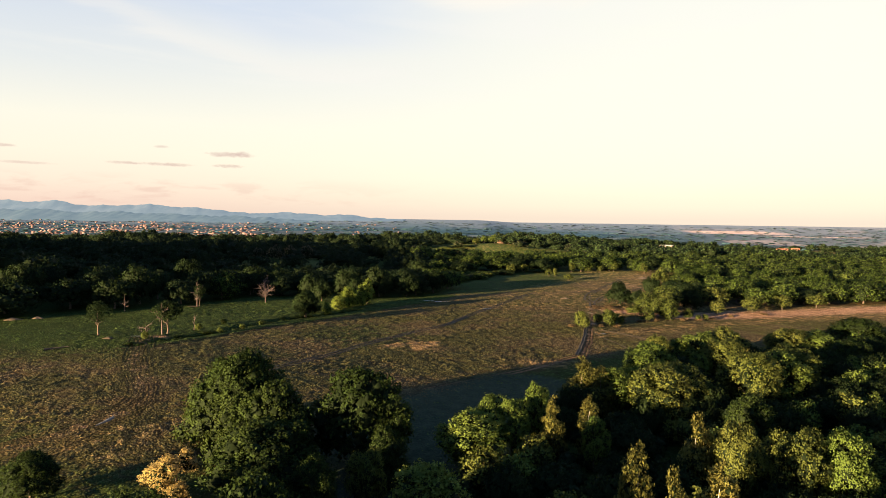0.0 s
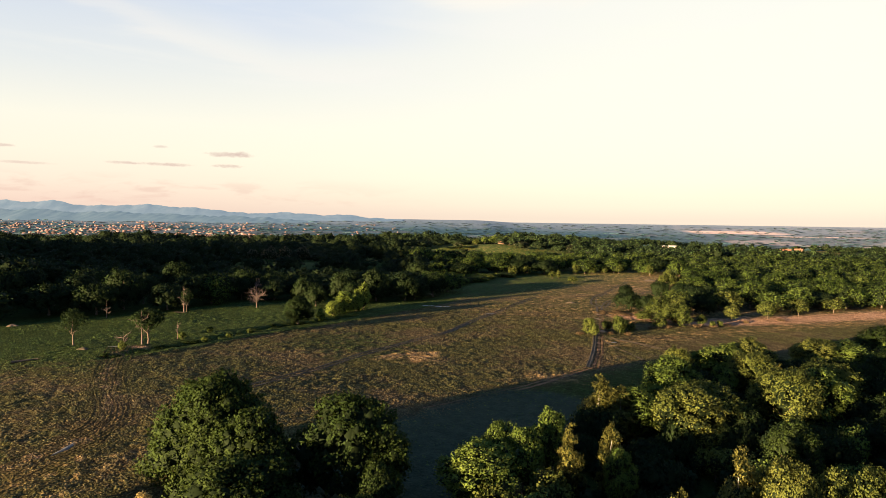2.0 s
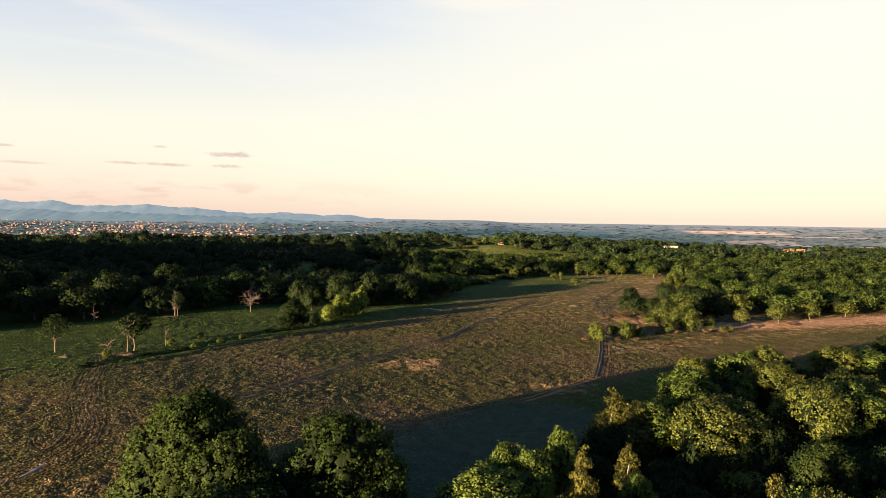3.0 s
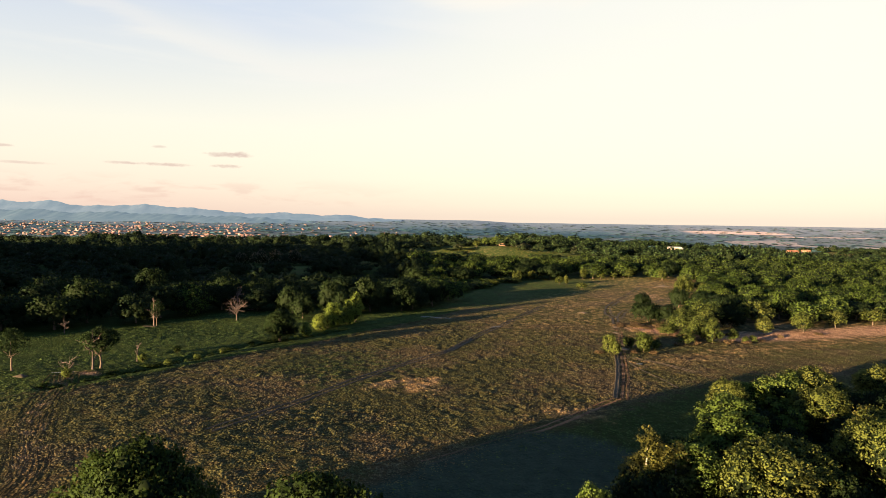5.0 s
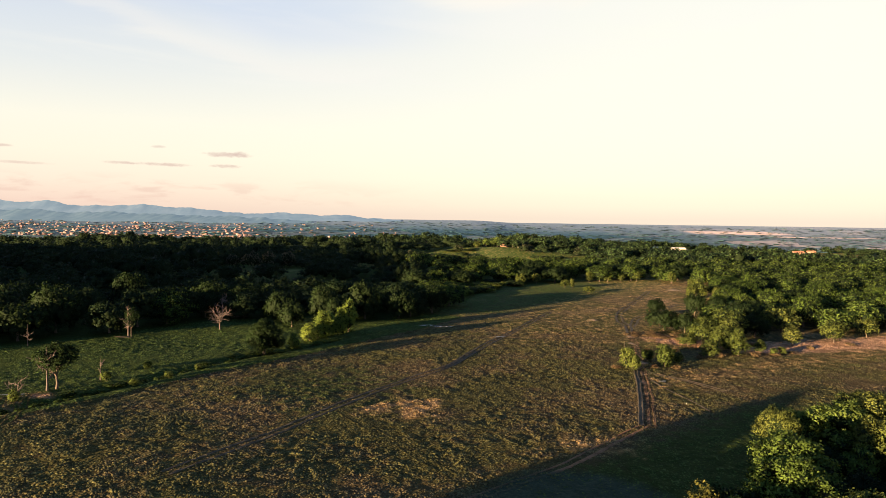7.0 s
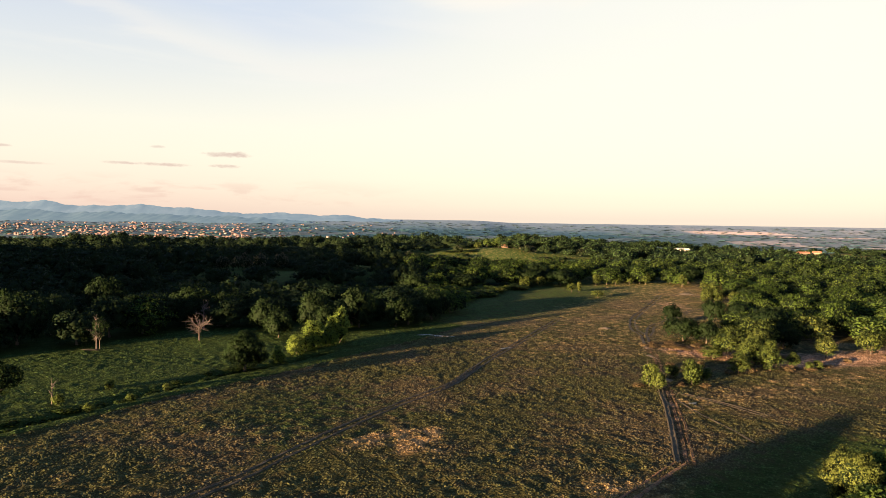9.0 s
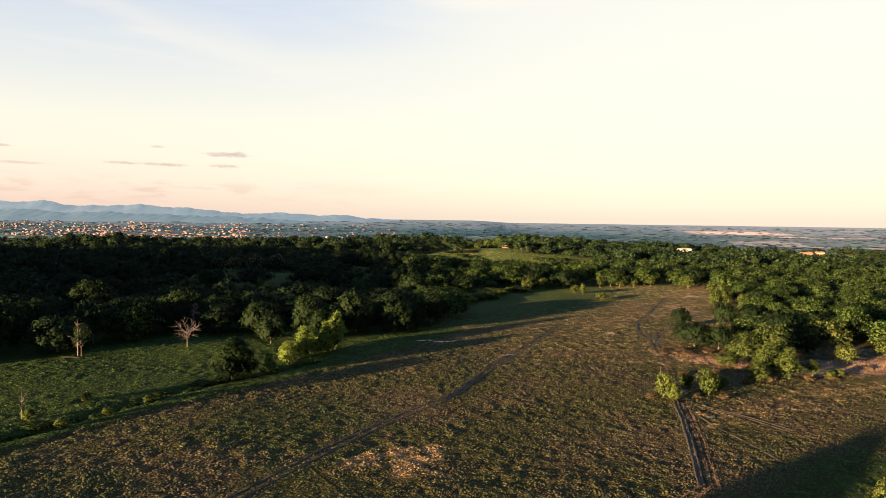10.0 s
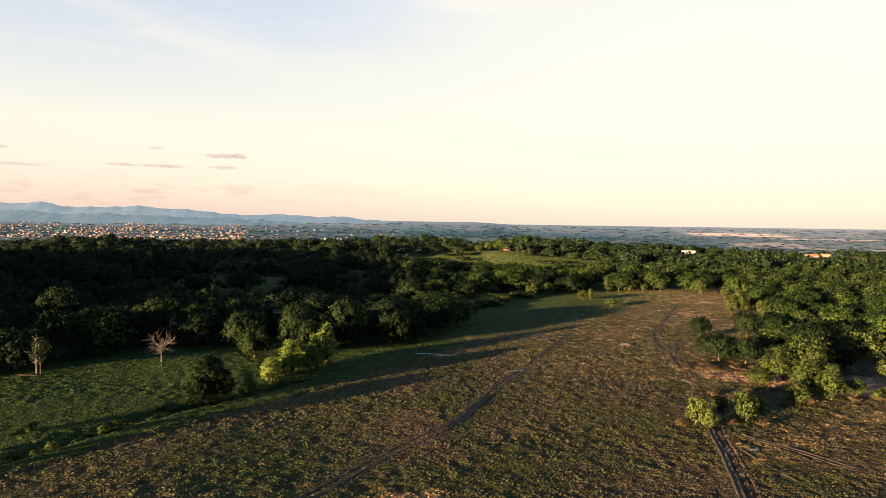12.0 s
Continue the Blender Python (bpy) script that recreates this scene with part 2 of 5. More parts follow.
def ground_material():
    m, k = material("pasture_and_plain")
    pos = k.put("ShaderNodeNewGeometry").outputs["Position"]
    veg = k.put("ShaderNodeAttribute", attribute_name="veg")
    zone = veg.outputs["Color"]
    c, f = turf_colour(k, pos, zone)
    # shade beside the near wood, painted as a dark teal-green ground colour
    shade_mix = k.math("MULTIPLY", k.span(k.math("ADD", k.math("SUBTRACT", 1.0, veg.outputs["Alpha"]), k.math("MULTIPLY", k.math("SUBTRACT", f, 0.5), 0.6)), 0.22, 0.62), 0.94)
    c = k.mix(shade_mix, c, k.ramp(f, [(0.3, (0.024, 0.046, 0.031)), (0.7, (0.086, 0.130, 0.090))]))
    sep = k.put("ShaderNodeSeparateXYZ")
    k.set(sep.inputs[0], pos)
    # dark thatch and earth between the tufts of the rough pasture, tuft shade included in the colour
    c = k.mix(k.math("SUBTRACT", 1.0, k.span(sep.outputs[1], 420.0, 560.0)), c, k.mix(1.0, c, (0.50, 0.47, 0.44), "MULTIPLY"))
    # the plain beyond the hill: woods and hedges, hazed with distance, stubble fields to the east
    east = k.span(k.math("ADD", sep.outputs[0], k.math("MULTIPLY", sep.outputs[1], -0.20)), 200.0, 1500.0)
    vor = k.put("ShaderNodeTexVoronoi", feature="F1")
    k.set(vor.inputs["Vector"], k.stretch(pos, (0.0032, 0.0026, 0)))
    k.set(vor.inputs["Scale"], 1.0)
    cell = k.put("ShaderNodeSeparateColor")
    k.set(cell.inputs[0], vor.outputs["Color"])
    wood = k.noise(0.006, k.stretch(pos, (1, 0.7, 1)), 7.0, 0.72)
    plain = k.mix(k.span(wood, 0.40, 0.60), (0.060, 0.120, 0.140), (0.024, 0.062, 0.074))
    grain = k.noise(0.045, k.stretch(pos, (1, 0.13, 1)), 5.0, 0.75)
    plain = k.mix(k.math("MULTIPLY", k.span(grain, 0.44, 0.60), 0.8), plain, (0.020, 0.054, 0.062))
    pale = k.math("MULTIPLY", k.span(cell.outputs[0], 0.60, 0.70), k.math("ADD", 0.10, k.math("MULTIPLY", east, 0.75)))
    pale = k.math("MULTIPLY", pale, k.math("ADD", 0.45, k.math("MULTIPLY", k.span(grain, 0.62, 0.46), 0.55)))
    plain = k.mix(pale, plain, (0.86, 0.62, 0.50))
    # distance haze painted into the base colour, bluer then paler farther off
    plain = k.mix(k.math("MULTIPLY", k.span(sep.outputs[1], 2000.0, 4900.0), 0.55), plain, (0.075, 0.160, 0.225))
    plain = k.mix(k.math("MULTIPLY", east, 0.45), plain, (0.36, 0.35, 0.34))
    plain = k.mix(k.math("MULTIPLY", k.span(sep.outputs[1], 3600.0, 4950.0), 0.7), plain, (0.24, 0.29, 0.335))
    # two wide stubble fields in the evening sun
    for x0, x1, y0, y1 in ((1640, 2230, 4080, 4330), (2020, 2560, 3760, 3900)):
        lit = k.math("MULTIPLY", k.span(sep.outputs[0], x0 - 60.0, x0 + 60.0), k.span(sep.outputs[0], x1 + 90.0, x1 - 90.0))
        lit = k.math("MULTIPLY", lit, k.math("MULTIPLY", k.span(sep.outputs[1], y0 - 25.0, y0 + 25.0), k.span(sep.outputs[1], y1 + 25.0, y1 - 25.0)))
        plain = k.mix(k.math("MULTIPLY", lit, k.math("ADD", 0.4, k.math("MULTIPLY", grain, 0.7))), plain, (0.88, 0.62, 0.50))
    far = k.span(sep.outputs[1], 1300.0, 1900.0)
    lumps = k.put("ShaderNodeTexVoronoi", feature="F1")
    push = k.put("ShaderNodeTexNoise")
    k.set(push.inputs["Vector"], pos)
    k.set(push.inputs["Scale"], 0.9)
    shove = k.put("ShaderNodeVectorMath", operation="MULTIPLY_ADD")
    k.set(shove.inputs[0], push.outputs["Color"])
    shove.inputs[1].default_value = (1.3, 1.3, 0.0)
    k.set(shove.inputs[2], pos)
    k.set(lumps.inputs["Vector"], shove.outputs[0])
    part_green = k.put("ShaderNodeSeparateColor")
    k.set(part_green.inputs[0], zone)
    tussock = k.math("SUBTRACT", -0.75, k.math("MULTIPLY", part_green.outputs[0], -0.38))
    k.set(lumps.inputs["Scale"], 1.6)
    height = k.math("ADD", k.math("MULTIPLY", f, 0.7), k.math("MULTIPLY", lumps.outputs["Distance"], tussock))
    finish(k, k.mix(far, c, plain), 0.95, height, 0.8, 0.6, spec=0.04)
    return m


def tuft_material():
    m, k = material("rough_grass_tufts")
    g = k.put("ShaderNodeNewGeometry")
    zone = k.put("ShaderNodeAttribute", attribute_name="veg").outputs["Color"]
    c, f = turf_colour(k, g.outputs["Position"], zone)
    v = k.math("ADD", 0.89, k.math("MULTIPLY", g.outputs["Random Per Island"], 0.16))
    grey = k.put("ShaderNodeCombineColor")
    for s in grey.inputs:
        k.set(s, v)
    finish(k, k.mix(1.0, c, grey.outputs[0], "MULTIPLY"), 0.9, spec=0.1)
    return m


def plain_material(name, a, b, scale=0.6, rough=0.85, spec=0.3):
    m, k = material(name)
    g = k.put("ShaderNodeNewGeometry")
    n = k.noise(scale, g.outputs["Position"], 5.0, 0.65)
    n = k.math("ADD", k.math("MULTIPLY", n, 0.7), k.math("MULTIPLY", g.outputs["Random Per Island"], 0.3))
    finish(k, k.ramp(n, [(0.3, a), (0.7, b)]), rough, n, 0.3, 0.05, spec=spec)
    return m


TURF, TUFT = ground_material(), tuft_material()
RUT = plain_material("rutted_earth", (0.028, 0.021, 0.011), (0.076, 0.056, 0.029), 0.8)
SANDY = plain_material("sandy_track_earth", (0.085, 0.060, 0.032), (0.21, 0.15, 0.09), 0.8)
PUDDLE = plain_material("wet_puddle", (0.05, 0.05, 0.045), (0.08, 0.08, 0.07), 0.5, 0.3, 0.3)
LIMESTONE = plain_material("pale_gravel", (0.34, 0.30, 0.24), (0.55, 0.50, 0.42), 1.2)
WALL_WHITE = plain_material("white_plaster_wall", (0.3600, 0.3000, 0.2380), (0.4960, 0.4275, 0.3500), 0.3)
WALL_WARM = plain_material("ochre_plaster_wall", (0.22, 0.13, 0.08), (0.34, 0.21, 0.14), 0.3)
ROOF_TILE = plain_material("terracotta_roof", (0.28, 0.11, 0.06), (0.42, 0.19, 0.11), 0.8)
ROOF_METAL = plain_material("pale_metal_roof", (0.3850, 0.3630, 0.3286), (0.5040, 0.4752, 0.4340), 0.4, 0.4)
GLASS_DARK = plain_material("dark_window_glass", (0.02, 0.025, 0.03), (0.04, 0.045, 0.05), 0.5, 0.1, 0.6)
TOWN_WALL = plain_material("town_walls", (0.085, 0.060, 0.056), (0.30, 0.205, 0.185), 0.02)
TOWN_ROOF = plain_material("town_roofs", (0.12, 0.065, 0.052), (0.26, 0.14, 0.11), 0.02)


def hill_material(name, a, b, haze_glow):
    """Skyline hills: woods, with evening haze imitated by bluish colour and a faint emission."""
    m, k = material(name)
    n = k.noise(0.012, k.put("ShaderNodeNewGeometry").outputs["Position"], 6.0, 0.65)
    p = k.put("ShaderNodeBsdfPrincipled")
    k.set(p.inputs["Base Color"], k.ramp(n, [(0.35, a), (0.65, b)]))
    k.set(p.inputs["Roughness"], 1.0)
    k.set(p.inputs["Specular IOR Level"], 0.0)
    k.set(p.inputs["Emission Color"], (*haze_glow, 1))
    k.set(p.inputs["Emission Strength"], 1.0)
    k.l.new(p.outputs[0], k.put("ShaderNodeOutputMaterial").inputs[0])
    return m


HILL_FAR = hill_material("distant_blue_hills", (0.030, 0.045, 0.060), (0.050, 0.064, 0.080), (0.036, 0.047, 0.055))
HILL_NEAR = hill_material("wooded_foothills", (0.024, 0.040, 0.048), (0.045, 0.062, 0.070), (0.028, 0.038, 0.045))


# ---- building words ----
def smooth(v, lo, hi):
    u = np.clip((np.asarray(v, float) - lo) / (hi - lo), 0, 1)
    return u * u * (3 - 2 * u)


def ripple(x, y, size, seed):
    """A cheap smooth unevenness between about -1 and 1."""
    r = np.random.RandomState(seed)
    total = np.zeros(np.broadcast(x, y).shape)
    for i in range(7):
        a, p, f = r.uniform(0, 6.283), r.uniform(0, 6.283), r.uniform(0.6, 1.7)
        total = total + np.sin((x * math.cos(a) + y * math.sin(a)) * 6.283 * f / size + p)
    return total / 3.5


def knobs(x, y, size, seed):
    """Uneven knobs and hollows about size across, between -1 and 1."""
    u, v = x / size, y / size
    i, j = np.floor(u), np.floor(v)
    fu, fv = u - i, v - j
    fu, fv = fu * fu * (3 - 2 * fu), fv * fv * (3 - 2 * fv)

    def pip(a, b):
        h = np.sin(a * 127.1 + b * 311.7 + seed * 74.7) * 43758.5453
        return 2 * (h - np.floor(h)) - 1
    return (pip(i, j) * (1 - fu) + pip(i + 1, j) * fu) * (1 - fv) + (pip(i, j + 1) * (1 - fu) + pip(i + 1, j + 1) * fu) * fv


def hill_edge(x):
    """How far north the hill reaches before it falls to the plain."""
    return 960 + 300 * np.exp(-((x + 60) / 330.0) ** 2) + 340 * smooth(x, 60, 380)


def land(x, y):
    x, y = np.asarray(x, float), np.asarray(y, float)
    z = -3.0 * (1 - smooth(y, 95, 150)) + 0.22 * ripple(x, y, 70, 1) + 0.9 * ripple(x, y, 420, 2) * smooth(y, 330, 600) + 4.2 * ripple(x, y, 300, 6) * smooth(y, 650, 850) * (1 - 0.88 * smooth(y, 1350, 1900)) * (1 - 0.8 * np.exp(-((x - 70) / 130.0) ** 2 - ((y - 740) / 140.0) ** 2))
    z = z + 1.8 * np.exp(-((x + 62) / 55.0) ** 2 - ((y - 168) / 55.0) ** 2) - 0.010 * np.clip(x, -120, 120) * (1 - smooth(y, 420, 600))
    z = z - 4.0 * smooth(y, 600, 1100)
    z = z + 12.0 * np.exp(-((x - 68) / 85.0) ** 2 - ((y - 865) / 62.0) ** 2) - 10.0 * np.exp(-((x - 50) / 120.0) ** 2 - ((y - 705) / 75.0) ** 2)
    # a hollow and a rise inside the west wood
    z = z - 8.0 * np.exp(-(near_line(x, y, [(-420, 310), (-220, 372), (-80, 415), (-20, 470)]) / 34.0) ** 2) * smooth(-x, -10, 40)
    z = z + 5.0 * np.exp(-(near_line(x, y, [(-520, 430), (-300, 470), (-120, 505), (0, 570)]) / 40.0) ** 2)
    # the hill falls away to the east into a wooded dip, with a meadow rising beyond it
    z = z + smooth(x, 220, 580) * np.interp(np.hypot(x, y), [550, 900, 1080, 1200, 1400], [0, -11, -24, -11, -14])
    z = z - 2.0 * np.exp(-((x - 416) / 60.0) ** 2 - ((y - 1190) / 50.0) ** 2) - 8.0 * np.exp(-((x - 350) / 70.0) ** 2 - ((y - 1080) / 60.0) ** 2)
    # a low bank between meadow and field, and the ditch behind it
    off = near_line(x, y, BOUND)
    west = inside(x, y, [(-500, 60), (-110, 150), *BOUND, (20, 380), (-500, 600)])
    z = z + 0.45 * np.where(west, smooth(off, -0.8, 1.4), 0.0) * np.exp(-off / 45.0) * smooth(y, 188, 205) * (1 - smooth(y, 318, 345))
    z = z - 1.1 * np.exp(-(near_line(x, y, DITCH) / 2.3) ** 2)
    # rise on the sun side, added to keep low sun off the west wood
    lee = (x + 165) * -0.656 + (y - 250) * 0.755
    z = z + 16.0 * smooth(lee, 8, 90) * smooth(-x, 140, 240) * (1 - smooth(y, 300, 430))
    # an unseen ridge added far to the south-west, to shade the west wood
    along, across = 0.755 * x + 0.656 * y, 0.755 * y - 0.656 * x
    z = z + 56.0 * np.exp(-((along + 330) / 110.0) ** 2) * smooth(across, 318, 370) * (1 - smooth(across, 900, 1100))
    e = hill_edge(x)
    down = np.interp(y - e, [0, 120, 700, 1800], [0, -6, -36, -44])
    z = z + down
    rise = np.interp(y, [2900, 4000, 4950], [0, 16, 69])
    return z + rise


def raw_mesh(name, verts, quads=None, tris=None, mat=None, smooth_faces=False, normals=None, inner=None):
    me = bpy.data.meshes.new(name)
    verts = np.asarray(verts, np.float32)
    q = np.zeros((0, 4), int) if quads is None else np.asarray(quads, int).reshape(-1, 4)
    t = np.zeros((0, 3), int) if tris is None else np.asarray(tris, int).reshape(-1, 3)
    me.vertices.add(len(verts))
    me.vertices.foreach_set("co", verts.ravel())
    loops = np.concatenate([q.ravel(), t.ravel()]).astype(np.int32)
    me.loops.add(len(loops))
    me.loops.foreach_set("vertex_index", loops)
    me.polygons.add(len(q) + len(t))
    start = np.concatenate([np.arange(len(q)) * 4, len(q) * 4 + np.arange(len(t)) * 3]).astype(np.int32)
    me.polygons.foreach_set("loop_start", start)
    if smooth_faces == "tris":
        me.polygons.foreach_set("use_smooth", np.concatenate([np.zeros(len(q), bool), np.ones(len(t), bool)]))
    elif smooth_faces:
        me.polygons.foreach_set("use_smooth", np.ones(len(q) + len(t), bool))
    me.update(calc_edges=True)
    if mat:
        me.materials.append(mat)
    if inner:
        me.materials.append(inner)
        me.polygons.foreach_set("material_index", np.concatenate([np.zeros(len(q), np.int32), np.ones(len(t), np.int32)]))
    if normals is not None:
        me.polygons.foreach_set("use_smooth", np.ones(len(q) + len(t), bool))
        me.normals_split_custom_set_from_vertices(np.asarray(normals, np.float32))
    return me


def part(name, me, parent, label=""):
    ob = new(name, me)
    ob.parent = parent
    return tagged(ob, label)


def from_bmesh(name, bm, mat):
    me = bpy.data.meshes.new(name)
    bm.to_mesh(me)
    bm.free()
    me.materials.append(mat)
    return me


def near_line(x, y, pts):
    """Distance of places from a line through pts."""
    best = np.full(np.broadcast(x, y).shape, 1e9)
    for (ax, ay), (bx, by) in zip(pts[:-1], pts[1:]):
        dx, dy = bx - ax, by - ay
        u = np.clip(((x - ax) * dx + (y - ay) * dy) / (dx * dx + dy * dy), 0, 1)
        best = np.minimum(best, np.hypot(x - ax - u * dx, y - ay - u * dy))
    return best


def inside(x, y, poly):
    x, y = np.asarray(x, float), np.asarray(y, float)
    odd = np.zeros(x.shape, bool)
    for (ax, ay), (bx, by) in zip(poly, poly[1:] + poly[:1]):
        if ay == by:
            continue
        odd ^= ((ay > y) != (by > y)) & (x < (bx - ax) * (y - ay) / (by - ay) + ax)
    return odd


# the plan: edges of the open field
WEST_EDGE = [(-473, -9), (-242, 183), (-160, 250), (-120, 280), (-103, 308), (-84, 326), (-62, 336), (-45, 324), (-28, 326), (-4, 350), (16, 425), (42, 475), (85, 508), (150, 522)]
SUN_SIDE = [(-165, 250), (-242, 183), (-319, 119), (-473, -9), (-760, -200), (-860, 260), (-560, 380), (-420, 330)]
EAST_EDGE = [(155, 527), (176, 480), (170, 440), (160, 412), (146, 388), (128, 374), (124, 350), (118, 334), (124, 326), (150, 324), (196, 332), (300, 358), (520, 405)]
FIELD = [(-420, -60), *WEST_EDGE, *EAST_EDGE[1:], (520, -60)]
NEAR_WOOD = [(-4, 60), (4, 104), (16, 120), (28, 140), (45, 160), (60, 178), (84, 192), (125, 206), (170, 222), (300, 262), (300, 60)]
DITCH = [(-92, 196), (-80, 218), (-72, 234), (-66, 246), (-58, 260), (-47, 272), (-36, 288)]
BOUND = [(-84, 196), (-71, 219), (-61, 235), (-47, 254), (-27, 283), (-7, 311), (10, 345)]
TRACK_EAST = [(44.5, 202), (49.2, 217.6), (53.7, 233.2), (58.5, 252.4), (63.1, 271.7), (69.0, 291), (73.4, 314)]
TRACK_WEST = [(-96, 210), (-90, 196.7), (-81.2, 174.3), (-71.2, 157), (-65.3, 148), (-63.8, 140), (-65.4, 133), (-70.9, 123.3), (-77, 116.8), (-86, 110), (-98, 102)]
TRACK_WEST_B = [(-65, 146), (-61.5, 134), (-63.5, 125.3), (-67.6, 116), (-71.6, 109), (-80, 98)]
TRACK_MID = [(-44, 168), (-33, 189), (-24, 208), (-13, 230), (-4, 243), (2, 252), (9, 269), (14.5, 284), (22, 300), (36, 330), (54, 372)]
TRACK_FAR = [(74, 314), (79, 332), (78, 344), (86, 372), (105, 410), (130, 463)]
TRACK_FAR_LOOP = [(80, 331), (88, 352), (98, 364), (112, 385), (126, 404), (138, 414)]
TRACK_LOOP = [(-22, 206), (-15, 196), (-6, 184), (4, 170)]


def shade_zone(x, y):
    """Where shade along the near wood is painted into the ground."""
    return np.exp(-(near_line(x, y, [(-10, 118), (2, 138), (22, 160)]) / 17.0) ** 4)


def vegetation(x, y):
    """Green meadow, bleached straw, bare earth (0..1 each)."""
    west = smooth(near_line(x, y, BOUND), 0, 1.5) * inside(x, y, [(-500, 60), (-84, 60), *BOUND, (-4, 352), (-500, 600)])
    green = 0.85 * west * smooth(y, 150, 215)
    green = np.maximum(green, 0.45 * smooth(-x, 60, 110) * smooth(y, 130, 190))
    # near sward darkened by colour in place of the shade among tufts
    green = np.maximum(green, 0.12 * (1 - smooth(y, 215, 275)) * smooth(y, 150, 185) * smooth(x, -75, -35) * (1 - smooth(x, 40, 75)))
    # green follows the west wood's shadow edge, tinting that shade by colour
    green = np.maximum(green, 0.60 * smooth(y, 325, 365) * (1 - smooth(x - 0.85 * (y - 340), 0, 40)) * (y < 600))
    green = np.maximum(green, 0.6 * (1 - smooth(y, 106, 124)))
    green = np.maximum(green, (y > 600) * np.where(x < 300, 1.0, 0.6))

    green = np.maximum(green, 0.5 * np.exp(-(((x + 88) / 42) ** 2 + ((y - 122) / 20) ** 2)))
    green = np.maximum(green, 0.5 * np.exp(-(((x + 26) / 34) ** 2 + ((y - 226) / 40) ** 2)))
    straw = 0.82 * np.exp(-(((x + 8) / 13) ** 2 + ((y - 210) / 12) ** 2)) * (0.85 + 0.45 * ripple(x, y, 9, 61))
    straw = np.maximum(straw, 0.35 * np.exp(-(((x + 92) / 26) ** 2 + ((y - 134) / 16) ** 2)))
    straw = np.maximum(straw, 0.4 * np.exp(-(((x + 62) / 20) ** 2 + ((y - 122) / 18) ** 2)))
    straw = np.maximum(straw, 0.55 * np.exp(-(((x - 30) / 14) ** 2 + ((y - 190) / 10) ** 2)))
    straw = np.maximum(straw, 0.45 * np.exp(-(near_line(x, y, [(60, 238), (100, 262), (150, 285), (230, 310)]) / 12) ** 2))
    straw = np.maximum(straw, 0.14 * (1 - smooth(y, 160, 195)) * smooth(-x, 20, 50))
    straw = np.maximum(straw, (y > 600) * np.where(x > 300, 0.42, 0.36))
    # far straw also lightens the field in place of sunlit tuft sides
    straw = np.maximum(straw, 0.38 * smooth(y, 235, 310) * smooth(x - 0.6 * np.clip(y - 340, 0, 200), -15, 30) * (y < 600))
    straw = np.maximum(straw, 0.45 * smooth(y, 420, 470) * smooth(x, 60, 120) * (y < 600))
    bare = 0.95 * np.exp(-(near_line(x, y, [(86, 303), (98, 296), (110, 290), (150, 300), (210, 320), (320, 345)]) / 12) ** 2)
    bare = np.maximum(bare, 0.4 * smooth(y, 190, 215) * np.exp(-(near_line(x, y, TRACK_EAST) / 4.0) ** 2))
    bare = np.maximum(bare, 0.5 * np.exp(-(((x - 122) / 18) ** 2 + ((y - 420) / 40) ** 2)))
    bare = np.maximum(bare, 0.7 * np.exp(-(((x + 91) / 5) ** 2 + ((y - 211) / 4) ** 2)))
    bare = np.maximum(bare, 0.40 * np.exp(-(near_line(x, y, TRACK_WEST) / 5.0) ** 2))
    bare = np.maximum(bare, 0.35 * np.exp(-(near_line(x, y, TRACK_MID) / 3.0) ** 2))
    wood = inside(x, y, NEAR_WOOD)
    # darker meadow green along the near wood's shadow, deepening it by colour
    green = np.maximum(green, 0.8 * np.exp(-(near_line(x, y, [(-8, 122), (26, 160), (48, 180), (84, 206)]) / 17.0) ** 4))
    straw = straw * (1 - shade_zone(x, y))
    # shade under the near wood put in as plain darker meadow green
    bare = np.where(wood, 0.0, bare)
    straw = np.where(wood, 0.0, straw)
    green = np.where(wood, 1.0, green)
    return np.stack([green, straw, bare, 1 - shade_zone(x, y)], -1)


def paint_veg(me, x, y):
    a = me.color_attributes.new("veg", "FLOAT_COLOR", "POINT")
    a.data.foreach_set("color", vegetation(x, y).astype(np.float32).ravel())


def hummocks(x, y):
    """Tussocky unevenness of the rough pasture, flattened along the wheel tracks."""
    keep = smooth(x, -131, -112) * (1 - smooth(x, 104, 123)) * smooth(y, 93, 108) * (1 - smooth(y, 315, 344))
    for line in (TRACK_EAST, TRACK_WEST, TRACK_WEST_B, TRACK_MID, TRACK_LOOP, TRACK_FAR):
        keep = keep * smooth(near_line(x, y, line), 1.6, 3.6) if line is not TRACK_WEST else keep * smooth(near_line(x, y, line), 4.5, 6.5)
    h = 0.17 * knobs(x, y, 1.05, 13) + 0.08 * knobs(x + 0.6 * y, y - 0.6 * x, 2.3, 14) + 0.04 * knobs(x, y, 7.3, 16)
    keep = keep * (1 - 0.75 * shade_zone(x, y))
    return keep * (h * (0.95 + 0.35 * ripple(x, y, 26, 15)) - 0.05)


